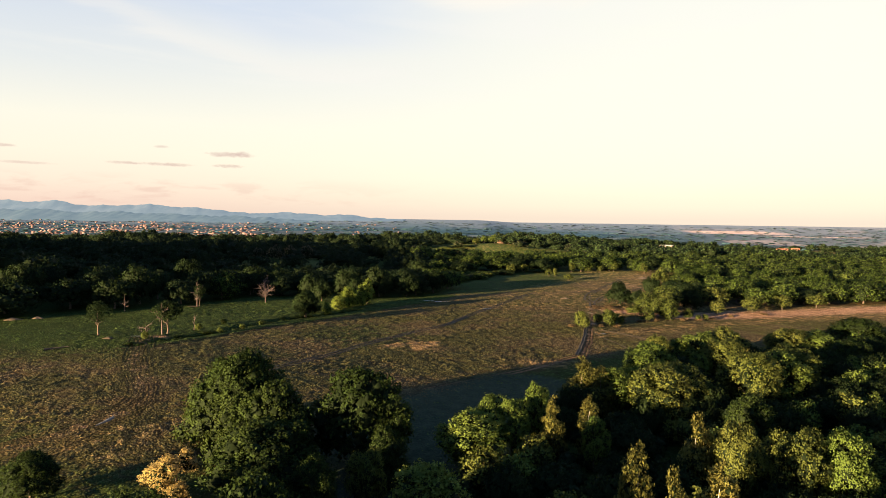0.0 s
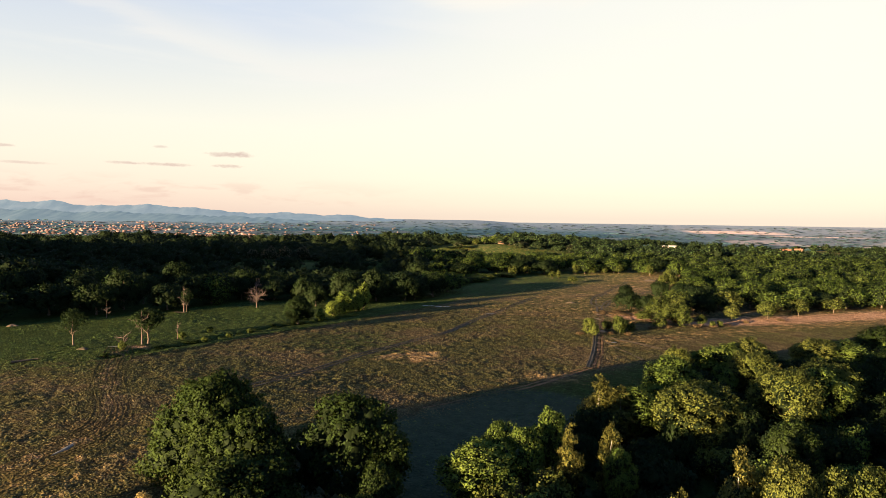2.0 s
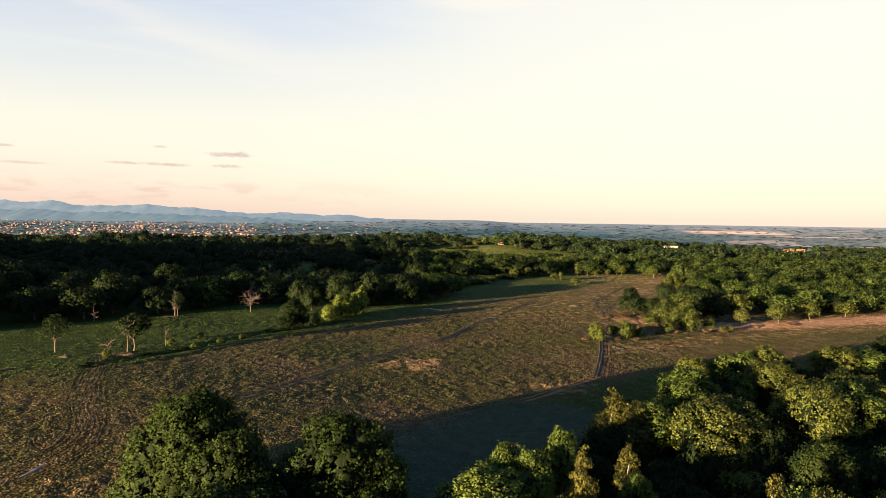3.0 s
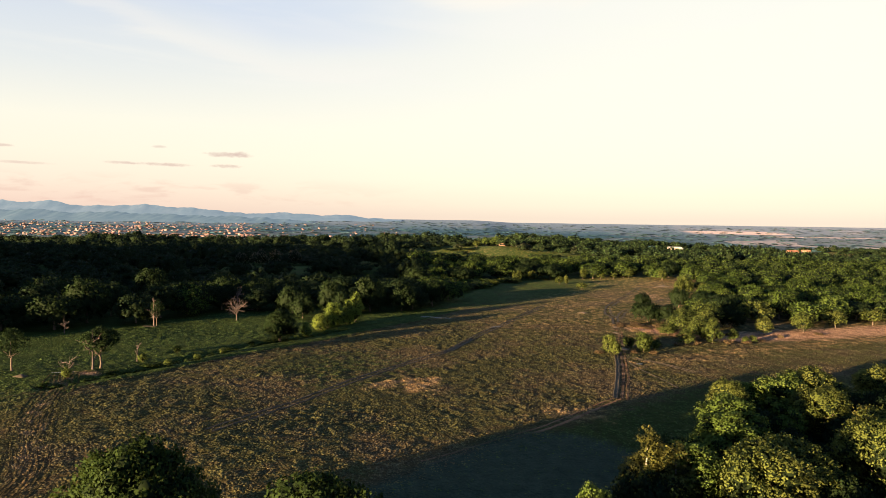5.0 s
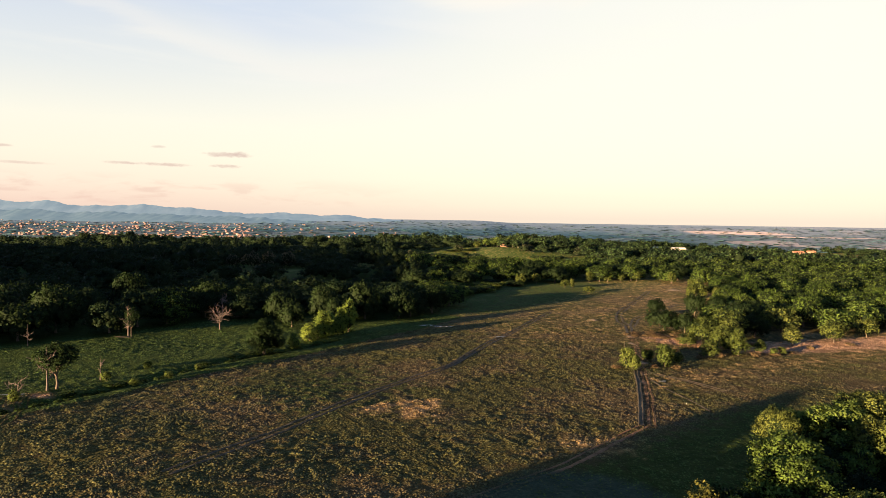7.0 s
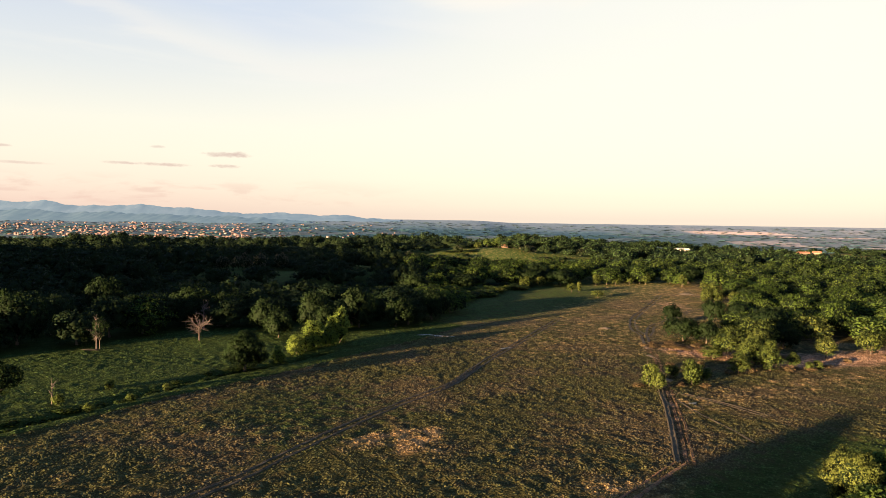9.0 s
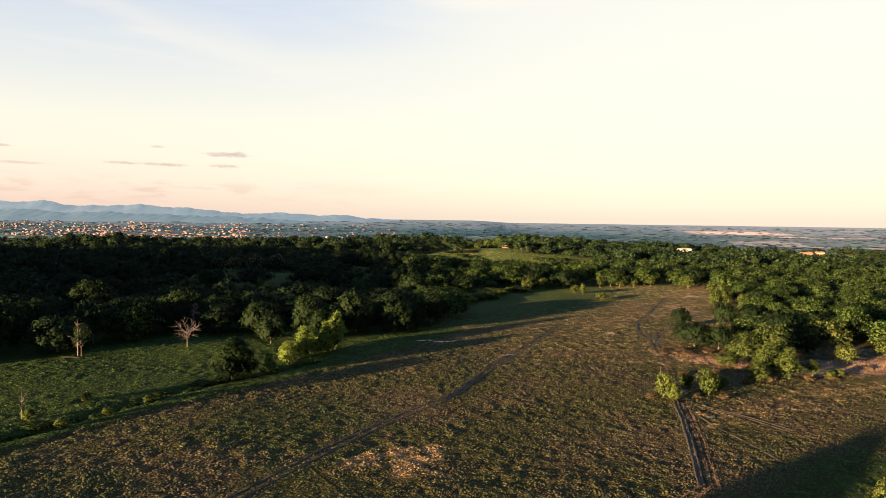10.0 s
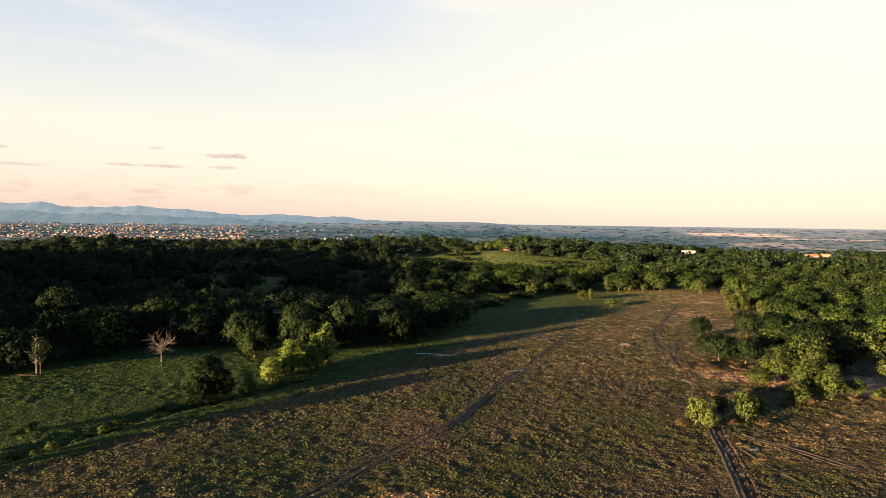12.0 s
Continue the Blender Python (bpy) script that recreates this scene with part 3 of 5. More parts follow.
# ---- the ground: one sheet from under the drone to the skyline ----
def make_ground():
    def steps(lo, hi, fine, out_lo, out_hi, grow=1.14):
        mid = list(np.arange(lo, hi, fine))
        right, s = [], fine
        v = hi
        while v < out_hi:
            right.append(v)
            s *= grow
            v += min(s, 160)
        left, s, v = [], fine, lo - fine
        while v > out_lo:
            left.append(v)
            s *= grow
            v -= min(s, 160)
        return np.array([out_lo] + left[::-1] + mid + right + [out_hi])
    xs, ys = steps(-132, 124, 0.8, -4900, 4900, 1.06), steps(92, 345, 0.8, -700, 4950, 1.06)
    X, Y = np.meshgrid(xs, ys)
    X, Y = X.ravel(), Y.ravel()
    V = np.stack([X, Y, land(X, Y) + hummocks(X, Y)], -1)
    r = np.random.RandomState(77)
    inner = (np.abs(X) < 120) & (Y > 96) & (Y < 340)
    V[inner, :2] += r.uniform(-0.28, 0.28, (inner.sum(), 2))
    n = len(xs)
    i = (np.arange(len(ys) - 1)[:, None] * n + np.arange(n - 1)[None]).ravel()
    me = raw_mesh("ground", V, np.stack([i, i + 1, i + n + 1, i + n], -1), None, TURF, True)
    paint_veg(me, X, Y)
    tagged(new("ground", me), "rough olive and brown pasture reaching out to a hazy plain", "ground", kind="structure")


make_ground()


def resample(pts, step, wander=0.0, seed=0):
    p = np.array(pts, float)
    # round the corners
    for _ in range(2):
        a, b = p[:-1] * 0.75 + p[1:] * 0.25, p[:-1] * 0.25 + p[1:] * 0.75
        p = np.concatenate([p[:1], np.stack([a, b], 1).reshape(-1, 2), p[-1:]])
    d = np.concatenate([[0], np.cumsum(np.hypot(*np.diff(p, axis=0).T))])
    s = np.arange(0, d[-1], step)
    q = np.stack([np.interp(s, d, p[:, 0]), np.interp(s, d, p[:, 1])], -1)
    g = np.gradient(q, axis=0)
    g /= np.maximum(np.hypot(g[:, 0], g[:, 1]), 1e-6)[:, None]
    side = np.stack([g[:, 1], -g[:, 0]], -1)
    if wander:
        q = q + side * (wander * ripple(s, 0 * s, 22, seed))[:, None]
    return q, side


def wheel_rut(pts, offset, width, mat, seed, berm=0.10, wander=0.25, earth=None):
    """One worn wheel rut: a flat pressed floor between two uneven shoulders of earth."""
    q, side = resample(pts, 0.8, wander, seed)
    q = q + side * offset
    r = np.random.RandomState(seed)
    rows = []
    for o, h in ((-0.9, -0.06), (-0.55, berm), (-0.3, 0.045), (0.3, 0.045), (0.55, berm), (0.9, -0.06)):
        p = q + side * (o * width * r.uniform(0.8, 1.2, len(q)))[:, None]
        z = land(p[:, 0], p[:, 1]) + (h * r.uniform(0.3, 1.5, len(q)) if h == berm else h)
        rows.append(np.concatenate([p, z[:, None]], 1))
    V = np.stack(rows, 1).reshape(-1, 3)
    n = len(rows)
    i = (np.arange(len(q) - 1)[:, None] * n + np.arange(n - 1)[None]).ravel()
    me = raw_mesh("wheel_rut", V, np.stack([i, i + 1, i + n + 1, i + n], -1), None, earth or TURF)
    v = vegetation(V[:, 0], V[:, 1])
    v[:, 2] = np.maximum(v[:, 2], mat)
    v[:, 0] *= 0.4
    me.color_attributes.new("veg", "FLOAT_COLOR", "POINT").data.foreach_set("color", v.astype(np.float32).ravel())
    return me


def make_track(name, label, pts, ruts, mat, seed, berm=0.10, wander=0.25, earth=None):
    root = tagged(new(name), label, "track", kind="structure")
    for j, (o, w) in enumerate(ruts):
        part("wheel_rut", wheel_rut(pts, o, w, mat, seed + j, berm, wander, earth), root)


make_track("track_east", "twin-rutted sandy farm track worn across the pasture", TRACK_EAST, [(0.3, 0.5), (1.5, 0.4)], 0.55, 11)
part("ditch", wheel_rut(TRACK_EAST[:5], -1.2, 0.8, 0.0, 14, 0.34, 0.2, RUT), bpy.data.objects["track_east"])
make_track("track_west", "muddy braided wheel ruts curving over the meadow", TRACK_WEST, [(-3.4, 0.3), (-2.3, 0.32), (-1.2, 0.36), (-0.2, 0.3), (0.8, 0.36), (1.8, 0.32), (2.8, 0.3), (3.7, 0.28)], 0.18, 31, 0.07, 0.4)
make_track("track_west_branch", "dark wheel ruts branching over dry grass", TRACK_WEST_B, [(-0.9, 0.4), (0.9, 0.4)], 0.3, 51, 0.035)
make_track("track_middle", "faint old wheel ruts running across the field", TRACK_MID, [(-0.9, 0.40), (0.9, 0.40)], 0.35, 61, 0.12, 0.25, RUT)
# deep rut in dark earth, which also stands for the shadow inside it
part("wheel_rut", wheel_rut([(0.5, 248.5), (4.2, 257), (8.6, 268), (12, 275.5)], 0.0, 0.6, 0.0, 65, 0.36, 0.1, RUT), bpy.data.objects["track_middle"])
make_track("track_loop", "turning loop of wheel ruts beside bleached grass", TRACK_LOOP, [(-0.9, 0.4), (0.9, 0.35)], 0.15, 71, 0.045)
make_track("track_muddy", "pale muddy wheel line across shaded grass", [(-2, 157), (0.4, 159), (5.9, 163.7), (13, 170), (25.7, 181), (35, 192), (44.5, 202)], [(0.0, 0.5), (-1.7, 0.28)], 0.9, 76, 0.04)
make_track("track_fork", "old wheel ruts forking from the sandy track", [(58.2, 250.4), (58.6, 241), (59.4, 233.3), (62.3, 224.5), (63.6, 214)], [(0.4, 0.30)], 0.2, 111, 0.05, 0.25, RUT)
make_track("track_side", "old wheel ruts leading along the bushes", [(58.6, 250.8), (64.2, 245.8), (68.8, 240.5), (75, 231)], [(-0.6, 0.28), (0.8, 0.28)], 0.2, 121, 0.05, 0.25, RUT)
make_track("track_far", "looping wheel ruts at the far end of the field", TRACK_FAR, [(-1.1, 0.6), (1.1, 0.6)], 0.40, 81, 0.16, 0.25, RUT)
make_track("track_far_loop", "looping wheel ruts beside the copse", TRACK_FAR_LOOP, [(-1.1, 0.6), (1.1, 0.6)], 0.45, 91, 0.16, 0.25, RUT)


# ---- foliage ----


def ico_points():
    bm = bmesh.new()
    bmesh.ops.create_icosphere(bm, subdivisions=1, radius=1.0)
    v = np.array([p.co[:] for p in bm.verts])
    f = np.array([[p.index for p in q.verts] for q in bm.faces])
    bm.free()
    return v, f


ICO = ico_points()
OCTA = np.array([(1, 0, 0), (0, 1, 0), (-1, 0, 0), (0, -1, 0), (0, 0, 1), (0, 0, -1)], float), np.array([(0, 1, 4), (1, 2, 4), (2, 3, 4), (3, 0, 4), (1, 0, 5), (2, 1, 5), (3, 2, 5), (0, 3, 5)])


def unit(r, n):
    v = r.normal(size=(n, 3))
    return v / np.linalg.norm(v, axis=1)[:, None]


DOMES = ("dome", "peaked")


def crown(seed, width, base, top, lumps, twigs, leaves, leaf, shape="round", droop=0.0, core=0.72, ruffle=0.55, heart=True, spray=1):
    """A crown of boughs: big lumps carry small ones, and those carry the leaves. Returns vertices, leaf quads, core triangles and shading normals."""
    r = np.random.RandomState(seed)
    mid, half, rad = (base + top) / 2, (top - base) / 2, width / 2
    d = unit(r, lumps)
    d[:, 2] = np.clip(d[:, 2], -0.82, 1)
    flip = (d[:, 2] < 0) & (r.uniform(size=lumps) < 0.3)
    d[:, 2] = np.where(flip, -d[:, 2], d[:, 2])
    size = rad * r.uniform(0.24, 0.40, lumps)
    reach = r.uniform(0.72, 1.0, lumps)
    c = np.stack([d[:, 0] * (rad - size) * reach * 1.05, d[:, 1] * (rad - size) * reach * 1.05, mid + d[:, 2] * np.maximum(half - size * 0.8, half * 0.3) * r.uniform(0.75, 1.0, lumps)], -1)
    if heart and shape == "round" and lumps > 5:
        # the heart of the crown
        c[0], size[0] = (0, 0, mid), min(rad, half) * 0.72
        c[1], size[1] = (0, 0, base + half * 0.6), min(rad, half) * 0.6
    if shape in DOMES:
        # widest low down, rounding over to the top
        u = r.uniform(0.06, 1.0, lumps) ** 0.85
        a = r.uniform(0, 6.283, lumps)
        size = rad * r.uniform(0.19, 0.32, lumps)
        prof = ((1 - u ** 1.6) ** 0.72 if shape == "peaked" else (1 - u ** 2.2) ** 0.55) * (rad - size * 0.8) * np.where(r.uniform(size=lumps) < 0.22, r.uniform(0.2, 0.7, lumps), r.uniform(0.86, 1.0, lumps))
        c = np.stack([np.cos(a) * prof, np.sin(a) * prof, base + (top - base - size * 0.8) * u], -1)
        for j, (f, g) in enumerate(((0.22, 0.60), (0.42, 0.56), (0.60, 0.44), (0.76, 0.28))):
            c[j], size[j] = (0, 0, base + (top - base) * f), rad * g
    if shape == "cloud":
        # a broad old crown: clumps over a flattened dome with an uneven rim
        mid0 = base + 0.42 * (top - base)
        z = r.uniform(-0.5, 1.0, lumps)
        a = np.arange(lumps) * 2.4 + r.uniform(-0.5, 0.5, lumps)
        size = rad * r.uniform(0.19, 0.33, lumps)
        p1, p2 = r.uniform(0, 6.283, 2)
        rim = (0.92 + 0.13 * np.sin(2 * a + p1) + 0.10 * np.sin(5 * a + p2)) * r.uniform(0.82, 1.06, lumps)
        flat = np.sqrt(1 - z ** 2) * (rad - size * 0.75) * rim
        up = np.where(z > 0, top - mid0 - size * 0.7, mid0 - base) * r.uniform(0.82, 1.08, lumps)
        c = np.stack([np.cos(a) * flat, np.sin(a) * flat, mid0 + z * up], -1)
        for j in range(4):
            b = p1 + j * 2.094
            c[j] = (0, 0, mid0) if j == 3 else (math.cos(b) * rad * 0.38, math.sin(b) * rad * 0.38, mid0 + (top - mid0) * 0.12 * j)
            size[j] = min(rad * 0.50, (top - mid0) * 0.66)
    if shape == "tall":
        u = np.linspace(0, 1, lumps)
        taper = (1 - u) ** 0.75 * 0.95 + 0.10
        taper = np.where(u < 0.18, 0.55 + u * 2.2, taper)
        size = rad * taper * r.uniform(0.34, 0.56, lumps)
        a = r.uniform(0, 6.283, lumps)
        c = np.stack([np.cos(a) * rad * taper * 0.55, np.sin(a) * rad * taper * 0.55, base + (top - base) * u * 0.96], -1)
    if twigs:
        k = np.repeat(np.arange(lumps), twigs)
        e = unit(r, len(k))
        e[:, 2] = np.abs(e[:, 2]) * np.where(r.uniform(size=len(k)) < 0.75, 1, -0.6)
        c2 = c[k] + e * (size[k] * r.uniform(0.7, 1.0, len(k)))[:, None]
        s2 = size[k] * r.uniform(0.26, 0.46, len(k))
        if droop:
            c2[:, 2] -= droop * np.hypot(c2[:, 0], c2[:, 1]) / rad * r.uniform(0, 1, len(k))
        c_all, s_all = np.concatenate([c, c2]), np.concatenate([size * 0.85, s2])
    else:
        c_all, s_all = c, size
    # leaves on the outside of the lumps
    w = s_all ** 2
    k = r.choice(len(c_all), int(leaves // spray * (5 if shape in DOMES else 4)), p=w / w.sum())
    e = unit(r, len(k))
    e[:, 2] += 0.25
    e /= np.linalg.norm(e, axis=1)[:, None]
    p = c_all[k] + e * (s_all[k] * r.uniform(0.90, 1.12, len(k)))[:, None]
    buried = np.zeros(len(k), bool)
    for j in range(len(c)):
        buried |= (np.linalg.norm(p - c[j], axis=1) < size[j] * 0.80)
    p, e = p[~buried][:leaves // spray], e[~buried][:leaves // spray]
    out = p - np.array([0, 0, mid * 0.8])
    out /= np.linalg.norm(out, axis=1)[:, None]
    if spray > 1:
        # leaves stand together in sprays, each spray hanging its own way
        way = e * 0.52 + out * 0.58 + unit(r, len(p)) * 0.20
        p, e, out = np.repeat(p, spray, 0), np.repeat(e, spray, 0), np.repeat(way, spray, 0)
        p = p + r.normal(size=p.shape) * np.array([1.0, 1.0, 0.7]) * leaf * 0.95
        shade = out + unit(r, len(p)) * ruffle
    else:
        shade = e * 0.50 + out * 0.60 + unit(r, len(p)) * ruffle
    n = len(p)
    shade /= np.linalg.norm(shade, axis=1)[:, None]
    normal = e * 0.5 + unit(r, n) * 0.9
    normal /= np.linalg.norm(normal, axis=1)[:, None]
    ta = np.cross(normal, unit(r, n))
    ta /= np.linalg.norm(ta, axis=1)[:, None]
    tb = np.cross(normal, ta)
    s = leaf * r.uniform(0.55, 1.35, n)[:, None]
    if droop:
        ta[:, 2] -= 0.8
        s = s * 1.0
    V = np.stack([p + ta * s * 0.62, p + tb * s * 0.42 + normal * s * 0.12, p - ta * s * 0.62, p - tb * s * 0.42 + normal * s * 0.12], 1).reshape(-1, 3)
    Q = np.arange(n * 4).reshape(-1, 4)
    # dense inner boughs
    iv, it = OCTA if len(c_all) > 60 else ICO
    cv = (c_all[:, None] + iv[None] * (s_all * core)[:, None, None] * r.uniform(0.8, 1.1, (len(c_all), len(iv), 1))).reshape(-1, 3)
    ct = (it[None] + (np.arange(len(c_all)) * len(iv))[:, None, None]).reshape(-1, 3) + len(V)
    cn = np.broadcast_to(iv[None], (len(c_all), len(iv), 3)).reshape(-1, 3)
    far_out = cv - np.array([0, 0, mid * 0.6])
    cn = cn * 0.5 + 0.8 * far_out / np.maximum(np.linalg.norm(far_out, axis=1), 1e-6)[:, None] + unit(r, len(cv)) * 0.25
    return np.concatenate([V, cv]), Q, ct, np.concatenate([np.repeat(shade, 4, axis=0), cn])


def tube(path, radii, sides=7):
    """A tapered, slightly crooked limb along a path."""
    path = np.asarray(path, float)
    V, Q = [], []
    for i, (p, rad) in enumerate(zip(path, radii)):
        a = path[min(i + 1, len(path) - 1)] - path[max(i - 1, 0)]
        a = a / max(np.linalg.norm(a), 1e-6)
        u = np.cross(a, (0.31, 0.93, 0.17))
        u /= np.linalg.norm(u)
        w = np.cross(a, u)
        ang = np.arange(sides) * 6.2832 / sides
        V.append(p + rad * (np.cos(ang)[:, None] * u + np.sin(ang)[:, None] * w))
    for i in range(len(path) - 1):
        for j in range(sides):
            Q.append((i * sides + j, i * sides + (j + 1) % sides, (i + 1) * sides + (j + 1) % sides, (i + 1) * sides + j))
    return np.concatenate(V), np.array(Q)


def join(pieces):
    V, Q, off = [], [], 0
    for v, q in pieces:
        V.append(v)
        Q.append(q + off)
        off += len(v)
    return np.concatenate(V), np.concatenate(Q)


def trunk_mesh(seed, height, girth, spread, mat, limbs=5, fork=0.4):
    r = np.random.RandomState(seed)
    def bend(a, b, n, wob):
        u = np.linspace(0, 1, n)[:, None]
        p = np.asarray(a) * (1 - u) + np.asarray(b) * u
        p[1:-1] += r.normal(size=(n - 2, 3)) * wob
        return p
    top = (r.uniform(-0.4, 0.4), r.uniform(-0.4, 0.4), height)
    pieces = [tube(bend((0, 0, -0.5), top, 6, 0.12), girth * np.array([1.5, 1.0, 0.85, 0.7, 0.45, 0.15]), 8)]
    for j in range(limbs):
        a = j * 6.283 / limbs + r.uniform(-0.4, 0.4)
        z0 = height * r.uniform(fork, fork + 0.25)
        out = spread * r.uniform(0.6, 1.0)
        pieces.append(tube(bend((0, 0, z0), (math.cos(a) * out, math.sin(a) * out, z0 + height * r.uniform(0.15, 0.4)), 5, 0.2), girth * np.array([0.5, 0.42, 0.32, 0.2, 0.06]), 6))
    return raw_mesh("trunk", *join(pieces), None, mat, True)


CATALOGUE = {}


def tree_kind(key, seed, width, height, base, lumps, twigs, leaves, leaf, leafage, bark=None, shape="round", droop=0.0, girth=0.35, heart=True, core=0.72, spray=6):
    """The meshes of one kind of tree, shared by all of its kind."""
    V, Q, T, N = crown(seed, width, base, height, lumps, twigs, leaves, leaf, shape, droop, core, 0.14, heart, spray)
    CATALOGUE[key] = (raw_mesh("crown", V, Q, T, LEAF[leafage], False, N, crown_shade(leafage)), trunk_mesh(seed, height * 0.72, girth, width * 0.3, bark or BARK, fork=max(0.25, base / height)), height, width)


def plant(key, x, y, name, label, group, width=None, height=None, turn=None, category="tree", rng=random):
    me_crown, me_trunk, h0, w0 = CATALOGUE[key]
    root = tagged(new(name), label, category, group)
    sw, sh = (width or w0) / w0, (height or h0) / h0
    root.matrix_basis = pose(x, y, float(land(x, y)) - 0.05, 0, 0, rng.uniform(0, 360) if turn is None else turn) @ Matrix.Diagonal((sw, sw, sh, 1))
    part("trunk", me_trunk, root)
    part("crown", me_crown, root)
    return root


rng = random.Random(5)
# close kinds, seen within 150 m
tree_kind(("broad_oak", 0), 101, 25, 15.8, 0.0, 80, 9, 22000, 0.36, "oak", shape="peaked", girth=0.6)
for i in range(3):
    tree_kind(("oak", i), 100 + i, 16, 14.5, 0.3, 54, 8, 10500, 0.35, "oak", shape="cloud" if i else "dome", girth=0.5)
    tree_kind(("green", i), 110 + i, 9, 11, 0.4, 26, 8, 9000, 0.25, "green", girth=0.22)
    tree_kind(("olive", i), 120 + i, 12, 13, 0.6, 36, 9, 11500, 0.275, "olive", shape="cloud" if i else "round", girth=0.35)
    tree_kind(("birch", i), 130 + i, 6.5, 13, 0.8, 34, 7, 8600, 0.21, "birch", PALE_BARK, "tall", 1.2, girth=0.16)
tree_kind(("field_oak", 0), 145, 13, 11.5, 1.3, 44, 8, 12000, 0.30, "shade_oak", shape="dome", girth=0.45, core=0.72)
tree_kind(("umbrella", 0), 151, 11, 11, 4.2, 20, 6, 3200, 0.40, "shade_oak", girth=0.28, core=0.5)
tree_kind(("thin", 0), 153, 10, 11, 3.0, 16, 6, 1900, 0.34, "shade_oak", girth=0.22, core=0.25, heart=False, spray=5)
tree_kind(("yellow", 0), 140, 9, 9, 0.6, 16, 9, 7000, 0.22, "yellow", girth=0.2, heart=False)
# kinds seen from 120 to 450 m
for i in range(4):
    tree_kind(("mid_oak", i), 200 + i, 18, 12, 0.2, 34, 5, 2400, 0.52, "shade_oak", shape="cloud", core=0.74, spray=4)
    tree_kind(("east_oak", i), 205 + i, 18, 12, 0.8, 34, 5, 2400, 0.52, "sunny", shape="cloud", core=0.74, spray=4)
    tree_kind(("mid_wood", i), 210 + i, 18, 12, 0.8, 32, 5, 2000, 0.56, "wood", shape="cloud", core=0.76, spray=4)
for i in range(3):
    tree_kind(("mid_green", i), 220 + i, 9, 8.5, 0.3, 22, 5, 1600, 0.43, "green", shape="cloud", girth=0.2, core=0.6, spray=4)
    tree_kind(("mid_olive", i), 230 + i, 10, 9, 0.4, 22, 5, 1600, 0.45, "olive", shape="cloud", girth=0.22, core=0.6, spray=4)
    tree_kind(("lime", i), 240 + i, 6, 7, -0.3, 24, 6, 3800, 0.26, "lime", shape="dome", girth=0.14, core=0.6, spray=4)
    tree_kind(("copse", i), 245 + i, 8, 9, 0.2, 26, 6, 4200, 0.25, "copse", shape="cloud" if i else "dome", girth=0.16, core=0.6, spray=4)
    tree_kind(("bush", i), 250 + i, 2.6, 1.7, -0.2, 8, 3, 420, 0.28, "oak", girth=0.06, core=0.6, spray=4)
    tree_kind(("scrub", i), 260 + i, 2.6, 1.5, -0.2, 8, 3, 400, 0.24, "dry", girth=0.05, core=0.4, spray=4)
    tree_kind(("lime_bush", i), 270 + i, 3.4, 3.6, -0.1, 14, 6, 1700, 0.22, "copse", girth=0.08, core=0.6, spray=4)


def scatter(poly, gap, seed, tries, taken=()):
    """Random places at least gap apart inside a plan outline."""
    r = random.Random(seed)
    xs, ys = [p[0] for p in poly], [p[1] for p in poly]
    cell, out = {}, []
    for p in taken:
        cell.setdefault((int(p[0] // gap), int(p[1] // gap)), []).append(p)
    cand = [(r.uniform(min(xs), max(xs)), r.uniform(min(ys), max(ys))) for _ in range(tries)]
    ok = inside(np.array([c[0] for c in cand]), np.array([c[1] for c in cand]), poly)
    for (x, y), good in zip(cand, ok):
        if not good:
            continue
        i, j = int(x // gap), int(y // gap)
        if any((x - a) ** 2 + (y - b) ** 2 < gap * gap for u in (i - 1, i, i + 1) for v in (j - 1, j, j + 1) for a, b in cell.get((u, v), ())):
            continue
        cell.setdefault((i, j), []).append((x, y))
        out.append((x, y))
    return out


WORDS = dict(
    oak="broad dark-green oak with a dense rounded crown", green="fresh-green young tree with an upright leafy crown",
    olive="olive-green tree with a loose sunlit crown", birch="slender birch with drooping pale olive foliage",
    mid_oak="dark-green oak at the edge of the pasture", east_oak="sunlit green oak with a broad clumped crown", mid_wood="dense dark-green woodland tree in a closed wood",
    mid_green="sunlit mid-green tree beside the rough pasture", mid_olive="small olive-green tree on the dry pasture edge",
    lime="bright yellow-green young tree in evening sun", copse="olive-green tree in a sunlit copse")
NAMES = dict(oak="oak_tree", green="young_tree", olive="leafy_tree", birch="birch_tree", mid_oak="oak_tree", east_oak="oak_tree", mid_wood="woodland_tree", mid_green="field_tree", mid_olive="field_tree", lime="young_tree", copse="copse_tree")


def put_tree(kind, x, y, width, height, group, label=None, variants=3):
    plant((kind, rng.randrange(variants)), x, y, NAMES[kind], label or WORDS[kind], group, width, height, rng=rng)


